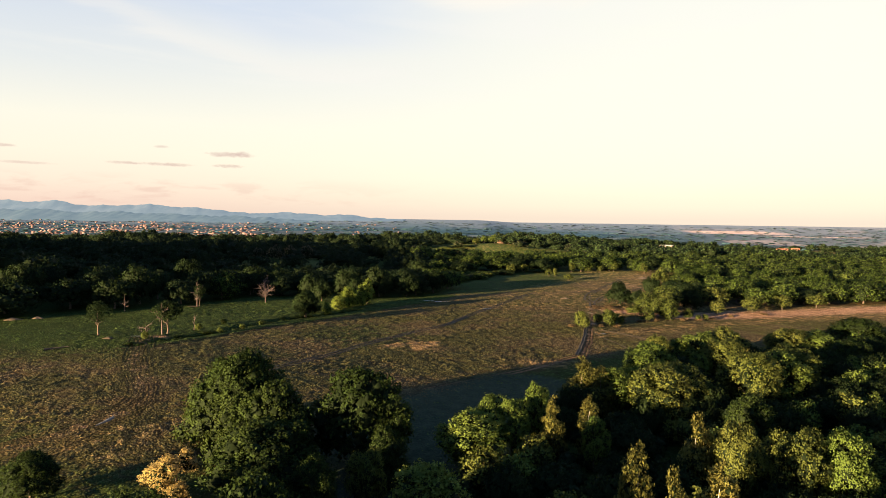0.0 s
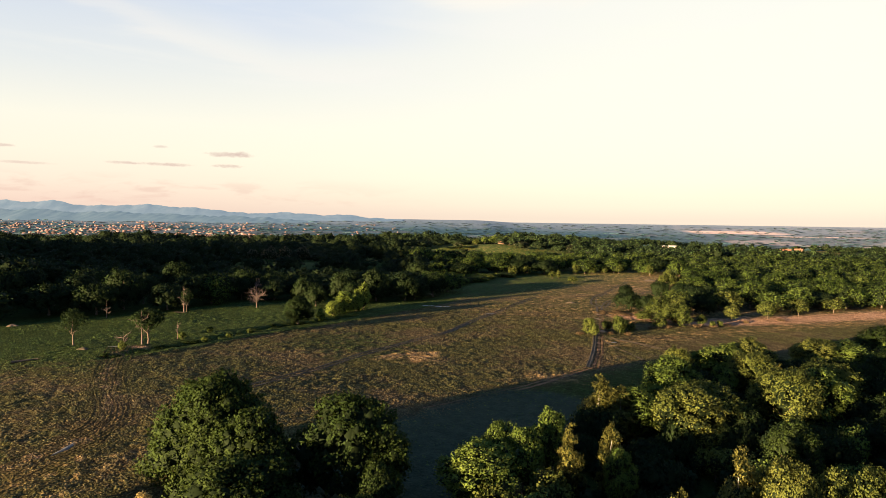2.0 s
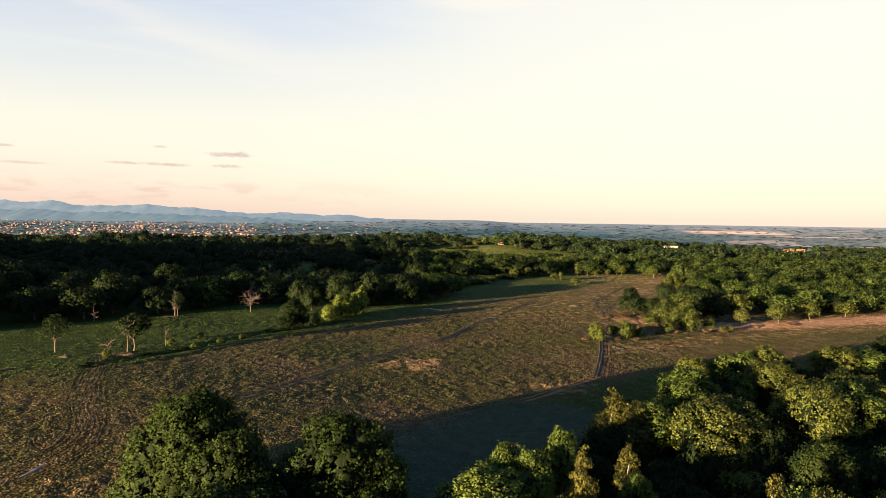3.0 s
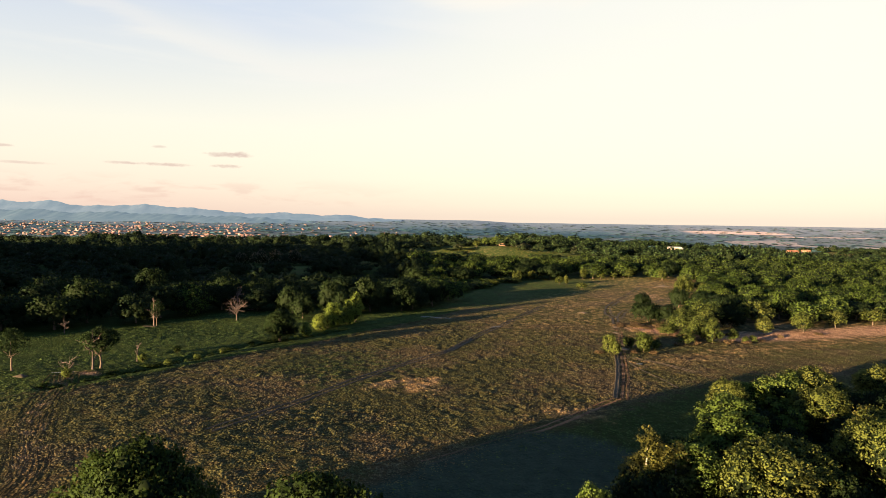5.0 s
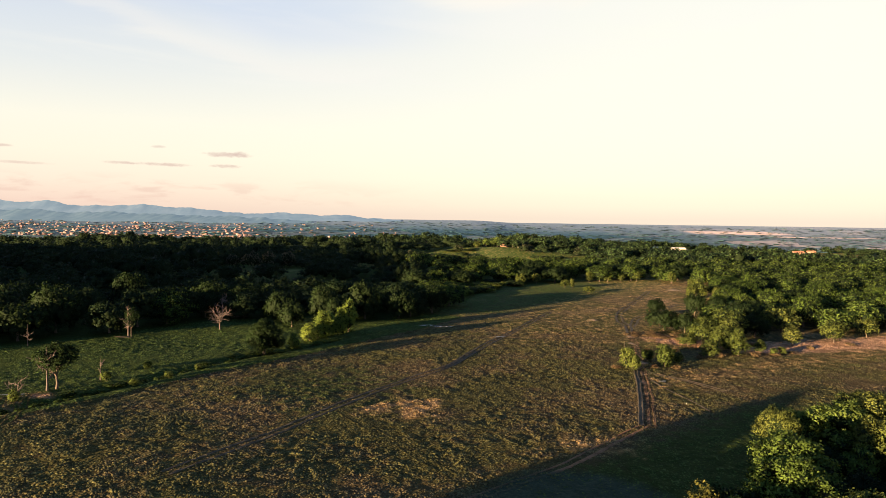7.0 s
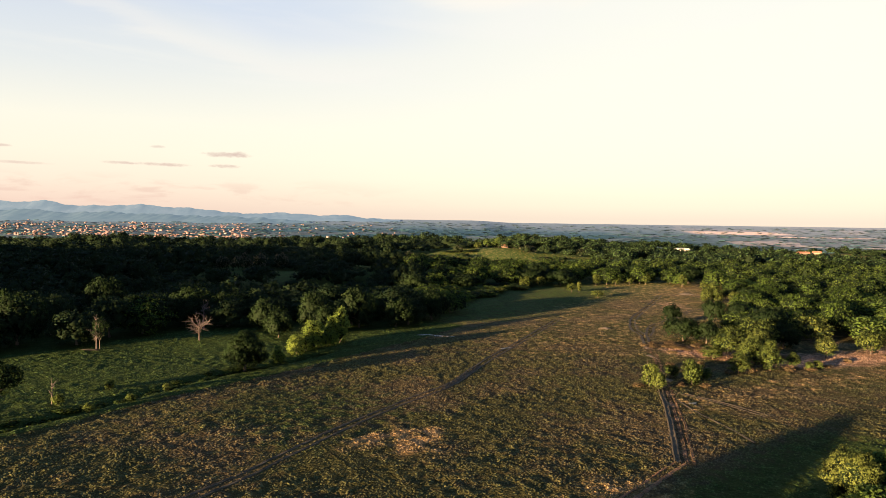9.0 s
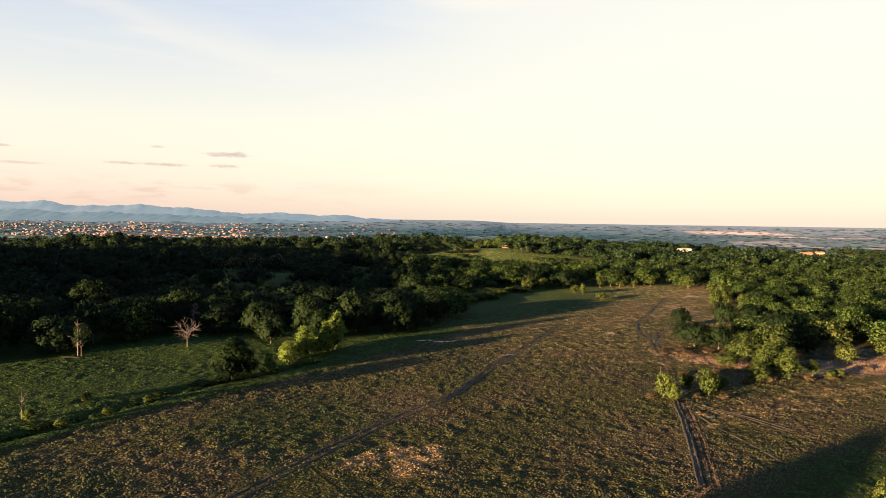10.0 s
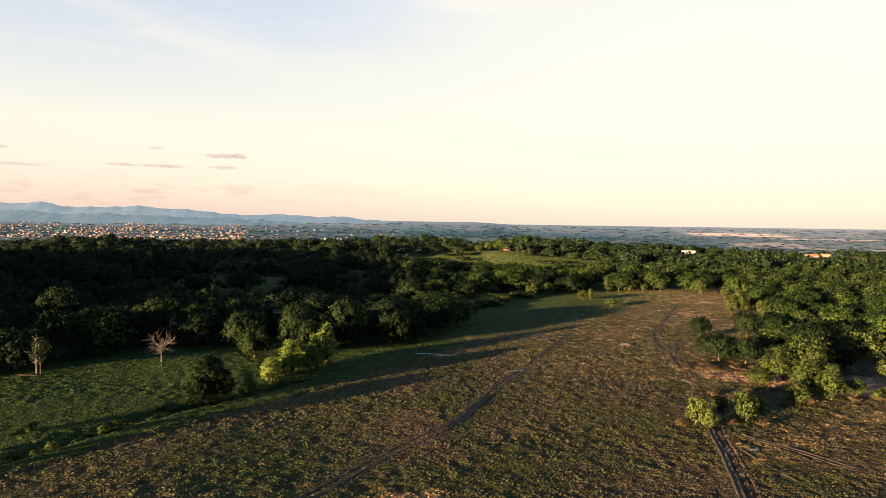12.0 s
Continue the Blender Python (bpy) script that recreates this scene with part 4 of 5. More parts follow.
# ---- the wood below the drone ----
HERO = [
    ("oak", -35.2, 121, 24, 17.3), ("oak", -12.5, 115.5, 17, 17.0), ("green", 6.5, 115, 11, 11.0), ("green", 10.3, 122, 6, 11.2), ("green", 14, 120, 5.5, 11.5),
    ("green", 19, 125.5, 5.2, 12.4), ("birch", 21.5, 120, 4.2, 12.3), ("birch", 32, 144, 7.5, 12.8), ("green", 38.5, 143.5, 9, 10.4), ("birch", 28.5, 122, 4.8, 11.8),
    ("green", 28, 115.5, 4.6, 10.2), ("green", 52.5, 162, 11, 13.0), ("green", 74, 183, 11, 11.8), ("olive", 82, 185, 12, 12.4), ("olive", 77, 175, 11, 11.5), ("olive", 46.5, 137, 13.5, 13.6), ("olive", 70, 146, 12.5, 14.5), ("green", 79, 151, 11, 13.5), ("olive", 86, 159, 13, 13.0), ("birch", 75, 159, 8, 12.6),
    ("birch", 43, 108, 6, 14.5), ("olive", 48, 105, 7.5, 13.8), ("olive", 57, 104, 9, 14.2), ("green", 64, 103, 7.5, 14.0), ("birch", 28, 91.5, 5.2, 16.0),
    ("birch", 30.8, 85.5, 4.8, 15.0), ("birch", 38, 88, 6.6, 15.0), ("olive", 107, 199, 13, 11.0), ("green", 117, 201, 15, 10.0), ("oak", 142, 219, 20, 11.0),
    ("olive", -10, 100, 5.5, 10.5), ("green", -0.5, 91, 9, 12.0), ("oak", -61, 100.5, 9, 7.4), ("oak", -17, 94, 8, 10.5), ("oak", -23, 88, 10, 11.0),
    ("birch", 35, 141, 7.5, 11.5), ("green", 49, 155, 9.5, 12.0), ("olive", 61, 181, 7.5, 11.0), ("green", 68, 185, 7, 9.4), ("olive", 52, 141, 12, 12.4),
    # the oak at (-27, 112) is added to close a gap in the shadow
    ("olive", 88, 199, 12, 9.5), ("olive", 71, 154, 9, 9.5), ("oak", -26, 102, 17, 12.5), ("oak", -27, 112, 15, 15.4), ("oak", -8, 108, 9, 10.0), ("oak", 60, 125, 11, 11), ("oak", 95, 170, 13, 11), ("oak", 118, 186, 13, 9.5),
]
for kind, x, y, w, h in HERO:
    if w > 21:
        plant(("broad_" + kind, 0), x, y, NAMES[kind], "large round dark-green oak standing at the field edge", "trees of the near wood", w, h, 60, rng=rng)
        continue
    w *= dict(birch=1.35, green=1.22, olive=1.1, oak=1.0)[kind]
    put_tree(kind, x, y, w, h, "trees of the near wood", "large round dark-green oak standing at the field edge" if (x, y) == (-12.5, 115.5) else None)
plant(("yellow", 0), -38.5, 99, "golden_tree", "small golden-yellow leafed tree below a dark oak", "trees of the near wood", 9.5, 9.2, rng=rng)
more = scatter(NEAR_WOOD, 5.6, 3, 4000, [(h[1], h[2]) for h in HERO])
for x, y in more:
    if y > 240 or x > 0.74 * y + 14 or y < 72:
        continue
    kind = rng.choice(["mid_oak", "mid_oak", "mid_wood", "mid_green", "mid_olive"])
    put_tree(kind, x, y, dict(mid_oak=9.5, mid_wood=9, mid_green=7, mid_olive=8)[kind] * rng.uniform(0.85, 1.15), rng.uniform(5.5, 8.5), "trees of the near wood")
# trees added behind and to the left of the drone, to cast shade on the field
for x, y, h in ((-56, 66, 13.5), (-4, 69, 14.6), (-18, 70, 17.4), (-27, 66, 17.4), (-36, 60, 17.4), (-72, 44, 13.5), (-112, 40, 13.5)):
    put_tree("oak", x, y, rng.uniform(13, 16), h, "trees of the near wood")

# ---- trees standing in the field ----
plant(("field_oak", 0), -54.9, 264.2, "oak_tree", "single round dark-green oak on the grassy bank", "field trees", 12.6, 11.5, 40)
for x, y, w, h in ((-48, 273.7, 4.0, 5.2), (-45, 283, 6.8, 6.3), (-41.5, 291, 8, 9.4), (-40, 294, 7, 8.5), (-37, 298, 6.5, 9.5), (-34.5, 303, 8.5, 11.8), (-43, 288, 5, 6)):
    put_tree("lime", x, y, w, h, "yellow-green trees on the bank", "bright yellow-green young tree on the grassy bank")
for x, y, w, h in ((-57, 309, 11, 9.5), (-42, 315, 10.5, 10.5), (-18, 338, 16.5, 12), (-32, 334, 17, 15), (-48, 328, 15, 14), (-64, 322, 13, 12), (-84, 336, 17, 13), (-97, 328, 15, 11.5), (-4, 356, 15, 13)):
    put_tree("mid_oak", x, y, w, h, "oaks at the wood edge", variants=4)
put_tree("east_oak", -106, 312, 21, 12.5, "oaks at the wood edge", variants=4)
plant(("thin", 0), -112, 213, "field_tree", "thin olive-green tree alone in the meadow", "field trees", 9.5, 11, 10)
plant(("umbrella", 0), -91, 217, "field_tree", "wide dark-green tree beside bleached dead stems", "field trees", 10.5, 11, 80)
plant(("thin", 0), -106.3, 284.6, "field_tree", "half-dead slender tree at the meadow edge", "field trees", 5.5, 9.8, 30)
plant(("mid_oak", 0), 100, 361, "field_tree", "small round green tree alone on the pasture", "field trees", 7.8, 8.6, 0)
for x, y, w, h in ((79, 470, 6, 6), (89, 447, 7, 5), (83, 468, 3, 7)):
    put_tree("mid_olive", x, y, w, h, "field trees", "small green tree at the far end of the field")

# the copse beside the sandy track
for kind, x, y, w, h in (("copse", 87.8, 273.4, 6.6, 5.8), ("copse", 99.3, 277.5, 7.4, 9.2), ("copse", 105, 299, 12.5, 14), ("copse", 94, 294, 9.4, 10), ("copse", 96, 284, 7, 9.4),
                         ("copse", 87.7, 291.5, 6.4, 4.5), ("copse", 101, 288, 8, 10.5), ("mid_oak", 90, 321.7, 14.5, 9.0), ("mid_oak", 97.2, 318.7, 11.5, 8.4), ("mid_oak", 119, 363, 12, 11),
                         ("mid_oak", 128, 360, 10, 10), ("mid_olive", 137, 321, 14, 11), ("copse", 148.6, 432, 9, 11.5), ("mid_olive", 143, 428, 7, 9), ("copse", 108.7, 282, 4.2, 4.6),
                         ("mid_oak", 110, 308, 11, 11), ("mid_oak", 122, 312, 12, 9.5), ("mid_olive", 128, 297, 7, 7.5), ("mid_olive", 147, 303, 10, 8.5), ("mid_olive", 168, 316, 9, 8), ("mid_olive", 190, 325, 10, 8)):
    put_tree(kind, x, y, w * (1.18 if kind == "copse" else 1.0), h, "copse beside the track")
for x, y, w, h in ((55.2, 254.8, 5.0, 6.6), (57, 252, 4.0, 4.6), (65, 265.4, 4.4, 4.0), (67.6, 257.7, 5.4, 6.6), (70, 262, 5, 6.0), (74, 264, 3.6, 3.4), (112, 279, 3, 2.6), (116, 281, 3, 2.6)):
    plant(("lime_bush", rng.randrange(3)), x, y, "bush", "sunlit yellow-green bush beside the sandy track", "bushes by the track", w, h, category="bush", rng=rng)
for x, y in ((60, 262), (52, 254), (64, 256), (70, 254), (76, 268), (84, 272), (92, 274), (104, 276), (112, 278), (120, 283), (78, 300), (84, 305), (75, 312), (90, 310), (96, 312), (80, 282), (70, 280), (132, 292), (150, 298)):
    plant(("scrub", rng.randrange(3)), x, y, "dry_bush", "low reddish-brown dry scrub on bare earth", "dry scrub by the track", rng.uniform(2, 4), rng.uniform(0.9, 1.8), category="bush", rng=rng)
for _ in range(34):
    u, v = rng.uniform(0, 1), rng.gauss(0, 3.2)
    x, y = 73 + 42 * u + v * 0.5, 314 - 24 * u + v
    if math.hypot(x - 74, y - 312) > 3:
        plant(("scrub", rng.randrange(3)), x, y, "dry_bush", "low reddish-brown dry scrub on bare earth", "dry scrub by the track", rng.uniform(2.5, 5), rng.uniform(0.7, 1.5), category="bush", rng=rng)
q, side = resample(DITCH, 2.6, 0.8, 4)
for p, s in zip(q, side):
    o = rng.uniform(-2.6, 2.2)
    plant(("bush", rng.randrange(3)), p[0] + s[0] * o, p[1] + s[1] * o, "ditch_bush", "low dark-green bramble bush along the ditch", "bushes along the ditch", rng.uniform(2.2, 3.8), rng.uniform(0.5, 0.9), category="bush", rng=rng)
for x, y in ((-70, 230), (-75, 222), (-93, 205), (-84, 226), (-66, 240), (-80, 240)):
    plant(("lime_bush", rng.randrange(3)), x, y, "bush", "small green bush beside the ditch", "bushes along the ditch", 2.6, rng.uniform(1.6, 2.8), category="bush", rng=rng)


# ---- dead trees ----
def dead_tree(seed, x, y, height, spread, label, boughs=7, fork=(0.18, 0.70), lift=(0.3, 1.1)):
    r = np.random.RandomState(seed)
    root = tagged(new("dead_tree"), label, "tree", "dead trees")
    root.matrix_basis = pose(x, y, float(land(x, y)) - 0.05, 0, 0, r.uniform(0, 360))
    stem = height if fork[1] > 0.5 else height * 0.62
    part("trunk", raw_mesh("trunk", *tube([(0, 0, -0.4), (0.1, 0, stem * 0.15), (-0.05, 0.1, stem * 0.35), (0.1, 0.1, stem * 0.6), (0.0, 0.0, stem)], height * np.array([0.030, 0.022, 0.017, 0.010, 0.003]), 8), None, DEAD_WOOD, True), root)
    for j in range(boughs):
        a, z0 = j * 2.4 + r.uniform(-0.4, 0.4), height * r.uniform(*fork)
        d = np.array([math.cos(a), math.sin(a), r.uniform(*lift)])
        ln = spread * r.uniform(0.6, 1.1)
        p = [np.array([0, 0, z0])]
        for _ in range(5):
            d = d + r.normal(size=3) * 0.28
            d /= np.linalg.norm(d)
            p.append(p[-1] + d * ln / 5)
        pieces = [tube(p, height * np.array([0.014, 0.012, 0.009, 0.007, 0.005, 0.002]), 6)]
        for m in range(7):
            b = p[1 + m % 4]
            e = unit(r, 1)[0] * 0.8 + d * 0.7 + np.array([0, 0, 0.3])
            e /= np.linalg.norm(e)
            l2 = ln * r.uniform(0.25, 0.5)
            pieces.append(tube([b, b + e * l2 * 0.5 + r.normal(size=3) * 0.1, b + e * l2 + r.normal(size=3) * 0.15], height * np.array([0.008, 0.005, 0.0015]), 5))
        part("bough", raw_mesh("bough", *join(pieces), None, DEAD_WOOD, True), root)


dead_tree(1, -82, 302, 10.5, 6.6, "bleached leafless dead tree with spreading boughs", 15, (0.16, 0.42), (0.7, 2.2))
dead_tree(2, -107.3, 284.6, 11, 4.0, "bare grey dead tree at the meadow edge", 11)
dead_tree(3, -131, 268, 7, 2.6, "thin bare dead tree before the dark wood", 5)
dead_tree(4, -92, 215, 10.5, 3.2, "tall bare dead tree above a leafy companion")
dead_tree(5, -94, 208, 5, 3.4, "low broken reddish dead tree on bare earth", 8)
dead_tree(6, -86, 227, 6, 1.4, "thin bare stem standing in the meadow", 4)
dead_tree(7, -88, 322, 11, 5.0, "bleached dead tree within the dark wood edge")
dead_tree(8, 55.5, 258, 7, 0.6, "thin bare pole-like stem in a bush", 3)
dead_tree(9, -44, 88, 6, 3.0, "bare reddish dead shrub by the golden tree", 7)


def low_edge(x, y, h):
    """Trees stay low where the evening sun reaches the field end over the wood's shoulder."""
    s, q = 0.755 * x + 0.656 * y, 0.755 * y - 0.656 * x
    reach = 312 + 1.1 * (q - 298)
    return max(4.0, min(h, (reach - s) / 9.5)) if 285 < q < 345 and -110 < x and s < reach + 4 else h


# ---- closed woods: single trees near, one mass beyond ----
front = scatter([*WEST_EDGE[1:], (150, 545), (60, 545), (10, 500), (-20, 440), (-40, 385), (-90, 370), (-125, 345), (-165, 305), (-242, 240)], 13.5, 8, 5000)
for x, y in front:
    if abs(x) < 0.8 * y + 20:
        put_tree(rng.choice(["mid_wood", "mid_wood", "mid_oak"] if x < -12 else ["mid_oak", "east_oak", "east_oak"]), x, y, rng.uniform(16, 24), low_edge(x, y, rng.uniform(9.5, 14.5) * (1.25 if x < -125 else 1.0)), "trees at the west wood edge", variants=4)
east = scatter([*EAST_EDGE[1:-1], (330, 430), (215, 428), (192, 450), (200, 490), (176, 535), (155, 527)], 12.5, 9, 5000)
for x, y in east:
    put_tree(rng.choice(["mid_oak", "east_oak", "east_oak", "east_oak", "mid_green"]), x, y, rng.uniform(13, 20), rng.uniform(7.5, 12.5), "trees at the east wood edge")


def wood_mass(name, label, places, heights, leafage, seed, leaves=95, leaf=2.0, width=(9, 15), lumps=8, shape="dome", twigs=0):
    """Woodland too wide to count: every tree a lumpy crown of leaf sprays."""
    r = np.random.RandomState(seed)
    moulds = [crown(400 + seed * 10 + i, 1.0, 0.06 if twigs else 0.0, 0.74, lumps, twigs, leaves, leaf / 15.0, shape, core=0.80, ruffle=0.12) for i in range(6)]
    VV, QQ, TT, NN, off = [], [], [], [], 0
    for (x, y), h in zip(places, heights):
        V, Q, T, N = moulds[r.randint(6)]
        a, w = r.uniform(0, 6.283), r.uniform(*width)
        c, s = math.cos(a) * w, math.sin(a) * w
        P = np.stack([V[:, 0] * c - V[:, 1] * s + x, V[:, 0] * s + V[:, 1] * c + y, V[:, 2] * h / 0.74], -1)
        VV.append(P)
        ca, sa = math.cos(a), math.sin(a)
        NN.append(np.stack([N[:, 0] * ca - N[:, 1] * sa, N[:, 0] * sa + N[:, 1] * ca, N[:, 2]], -1))
        QQ.append(Q + off)
        TT.append(T + off)
        off += len(V)
    V = np.concatenate(VV)
    base = np.repeat(land(np.array([p[0] for p in places]), np.array([p[1] for p in places])), [len(v) for v in VV])
    V[:, 2] += base
    tagged(new(name, raw_mesh(name, V, np.concatenate(QQ), np.concatenate(TT), LEAF[leafage], False, np.concatenate(NN), crown_shade(leafage))), label, "woodland", kind="stuff")


# dark thicket added where shade lies between the near trees
p = [q for q in scatter(NEAR_WOOD, 4.2, 51, 6000) if q[0] < 0.74 * q[1] + 14 and 72 < q[1] < 215]
wood_mass("near_undergrowth", "dense dark undergrowth added for the shade in the near wood", p, np.random.RandomState(6).uniform(2.2, 4.6, len(p)), "wood", 10, 150, 1.6, (5, 8), 12)
CLEARINGS = [((66, 803), (24, 55)), ((650, 1135), (150, 95)), ((415, 1190), (60, 60)), ((680, 1270), (90, 50))]


def wooded(p):
    return not any(((p[0] - a) / u) ** 2 + ((p[1] - b) / v) ** 2 < 1 for (a, b), (u, v) in CLEARINGS)


west_far = [(-242, 240), (-165, 305), (-125, 345), (-90, 370), (-40, 385), (-20, 440), (10, 500), (60, 545), (150, 545), (160, 640), (-60, 660), (-480, 640), (-560, 380), (-242, 230)]
p = [q for q in scatter(west_far, 15.5, 21, 16000) if abs(q[0]) < 0.80 * q[1] + 60 and ((q[0] + 128) / 34) ** 2 + ((q[1] - 508) / 44) ** 2 > 1]
r = np.random.RandomState(2)
p2 = scatter(SUN_SIDE, 11.0, 31, 9000)
p += [q for q in p2 if abs(q[0]) < 0.8 * q[1] + 40]
p2 = [q for q in p2 if abs(q[0]) >= 0.8 * q[1] + 40]
high = r.uniform(9.5, 16.5, len(p)) * (1 + 0.28 * ripple(np.array([q[0] for q in p]), np.array([q[1] for q in p]), 120, 41))
high = np.array([low_edge(*q, h) for q, h in zip(p, high)])
# east of this line the sunlit leaf colour replaces the shaded one
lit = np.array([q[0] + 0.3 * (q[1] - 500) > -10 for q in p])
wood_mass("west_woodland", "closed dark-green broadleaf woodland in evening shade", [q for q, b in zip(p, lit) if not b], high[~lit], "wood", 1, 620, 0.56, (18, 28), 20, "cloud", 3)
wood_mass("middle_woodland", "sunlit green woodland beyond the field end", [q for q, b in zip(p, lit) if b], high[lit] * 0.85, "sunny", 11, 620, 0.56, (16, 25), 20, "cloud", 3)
# out of view, added so that less low sun meets the west wood
wood_mass("hillside_woodland", "unseen dark-green woodland added to shade the west wood", p2, r.uniform(14, 19, len(p2)), "wood", 6, 20, 3.2, (12, 18), 4, "round")
east_far = [(330, 434), (215, 432), (194, 452), (202, 490), (178, 538), (155, 545), (160, 640), (560, 640), (560, 430)]
p = [q for q in scatter(east_far, 13.0, 22, 14000) if abs(q[0]) < 0.80 * q[1] + 60]
wood_mass("east_woodland", "sunlit mixed green woodland with low crowns", p[::2] + p[1::4] + p[3::8], r.uniform(7.5, 13, len(p)), "sunny", 2, 640, 0.54, (14, 23), 22, "cloud", 3)
wood_mass("east_light_woodland", "fresh green trees mixed through the sunlit wood", p[7::8], r.uniform(8, 11, len(p)), "green", 7, 480, 0.65, (11, 17), 22, "cloud", 3)
LOW = [(-90, 700), (15, 590), (130, 590), (150, 800), (20, 850), (-90, 790)]
p = [q for q in scatter([(-1100, 640), (-60, 660), (160, 640), (1100, 640), (1250, 1350), (-1250, 1350)], 19.0, 23, 26000) if abs(q[0]) < 0.78 * q[1] + 60 and wooded(q) and q[1] < hill_edge(q[0]) + 60]
tall = np.where(inside(np.array([q[0] for q in p]), np.array([q[1] for q in p]), LOW), 0.34, 1.0)
high = r.uniform(9, 16, len(p)) * tall * (1 + 0.28 * ripple(np.array([q[0] for q in p]), np.array([q[1] for q in p]), 170, 42))
# far crowns take the shaded or the sunlit leaf colour by position
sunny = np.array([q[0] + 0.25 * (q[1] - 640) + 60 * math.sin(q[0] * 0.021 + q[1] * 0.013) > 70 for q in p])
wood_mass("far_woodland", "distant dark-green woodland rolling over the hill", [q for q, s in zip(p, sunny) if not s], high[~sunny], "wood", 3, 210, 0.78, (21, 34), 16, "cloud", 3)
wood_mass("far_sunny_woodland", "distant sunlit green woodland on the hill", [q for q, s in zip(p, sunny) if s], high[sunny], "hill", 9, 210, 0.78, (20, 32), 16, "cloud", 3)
p = [q for q in scatter([(-40, 720), (1100, 760), (1250, 1330), (0, 1330)], 52.0, 24, 1600) if abs(q[0]) < 0.78 * q[1] + 60 and wooded(q) and q[1] < hill_edge(q[0]) + 60]
wood_mass("light_woodland", "paler sunlit trees scattered through the far wood", p, r.uniform(8, 12, len(p)), "straw", 4, 160, 0.9, (13, 20), 14, "cloud", 3)
p = [q for q in scatter([(-2400, 1350), (2400, 1350), (3700, 4700), (-3700, 4700)], 48.0, 25, 4200) if abs(q[0]) < 0.76 * q[1] + 60]
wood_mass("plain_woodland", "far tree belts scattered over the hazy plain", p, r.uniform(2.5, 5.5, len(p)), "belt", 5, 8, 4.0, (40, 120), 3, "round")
p = [(-152, 528), (-139, 538), (-125, 524), (-113, 536), (-134, 507)]
wood_mass("pale_woodland", "pale straw-coloured dying trees in the dark wood", p, r.uniform(11.0, 14.0, len(p)), "cream", 8, 400, 0.8, (10, 14), 14, "cloud", 4)
for x, y in ((14, 424), (20, 436), (27, 446), (34, 458), (40, 470), (52, 480), (64, 492), (104, 512), (118, 515), (128, 517), (140, 520), (160, 505), (166, 486), (150, 430), (156, 424), (162, 446)):
    put_tree("mid_olive", x, y, rng.uniform(4.5, 8), low_edge(x, y, rng.uniform(6, 9.5)), "small trees at the field end", "small olive-green tree at the wood edge")


# ---- rough grass tufts on the near field ----
def make_tufts():
    r = np.random.RandomState(9)
    n = 1050000
    y = 92 + 430 * r.uniform(0, 1, n) ** 1.25
    x = r.uniform(-1, 1, n) * 300
    ok = (np.abs(x - 2) < 0.70 * (y - 70) + 66) & inside(x, y, FIELD) & ~inside(x, y, NEAR_WOOD)
    for line in (TRACK_EAST, TRACK_WEST, TRACK_WEST_B, TRACK_FAR, TRACK_FAR_LOOP, TRACK_MID):
        ok &= (near_line(x, y, line) > (4.4 if line is TRACK_WEST else 1.4)) | (r.uniform(size=n) < (0.85 if line is TRACK_WEST else 0.25))
    ok &= r.uniform(size=n) > 0.9 * shade_zone(x, y)
    ok &= r.uniform(size=n) > 0.35 * smooth(vegetation(x, y)[:, 0], 0.3, 0.7)
    x, y = x[ok], y[ok]
    n = len(x)
    v = vegetation(x, y)
    w = r.uniform(0.22, 0.42, n) * (1 + 0.7 * smooth(y, 240, 420))
    clump = 0.75 + 0.35 * ripple(x, y, 9, 21) + 0.2 * ripple(x, y, 31, 22)
    h = r.uniform(0.13, 0.30, n) * (1 - 0.35 * v[:, 0]) * np.clip(clump, 0.3, 1.4) * (1 + 0.4 * smooth(y, 290, 400))
    a = r.uniform(0, 6.283, n)
    z = land(x, y) + hummocks(x, y) - 0.03
    lean = r.normal(size=(n, 2)) * 0.12
    ring = [np.stack([x + np.cos(a + i * 2.0944) * w * r.uniform(0.7, 1.2, n), y + np.sin(a + i * 2.0944) * w * r.uniform(0.7, 1.2, n), z - 0.03], -1) for i in range(3)]
    tip = [np.stack([x + lean[:, 0], y + lean[:, 1], z + h], -1)]
    V = np.stack([*ring, *tip], 1).reshape(-1, 3)
    o = (np.arange(n) * 4)[:, None]
    T = np.concatenate([o + t for t in ([0, 1, 3], [1, 2, 3], [2, 0, 3])])
    me = raw_mesh("grass_tufts", V, None, T, TUFT, True)
    paint_veg(me, V[:, 0], V[:, 1])
    tagged(new("grass_tufts", me), "coarse olive and straw-coloured grass tufts across the pasture", "grass", kind="stuff")


make_tufts()


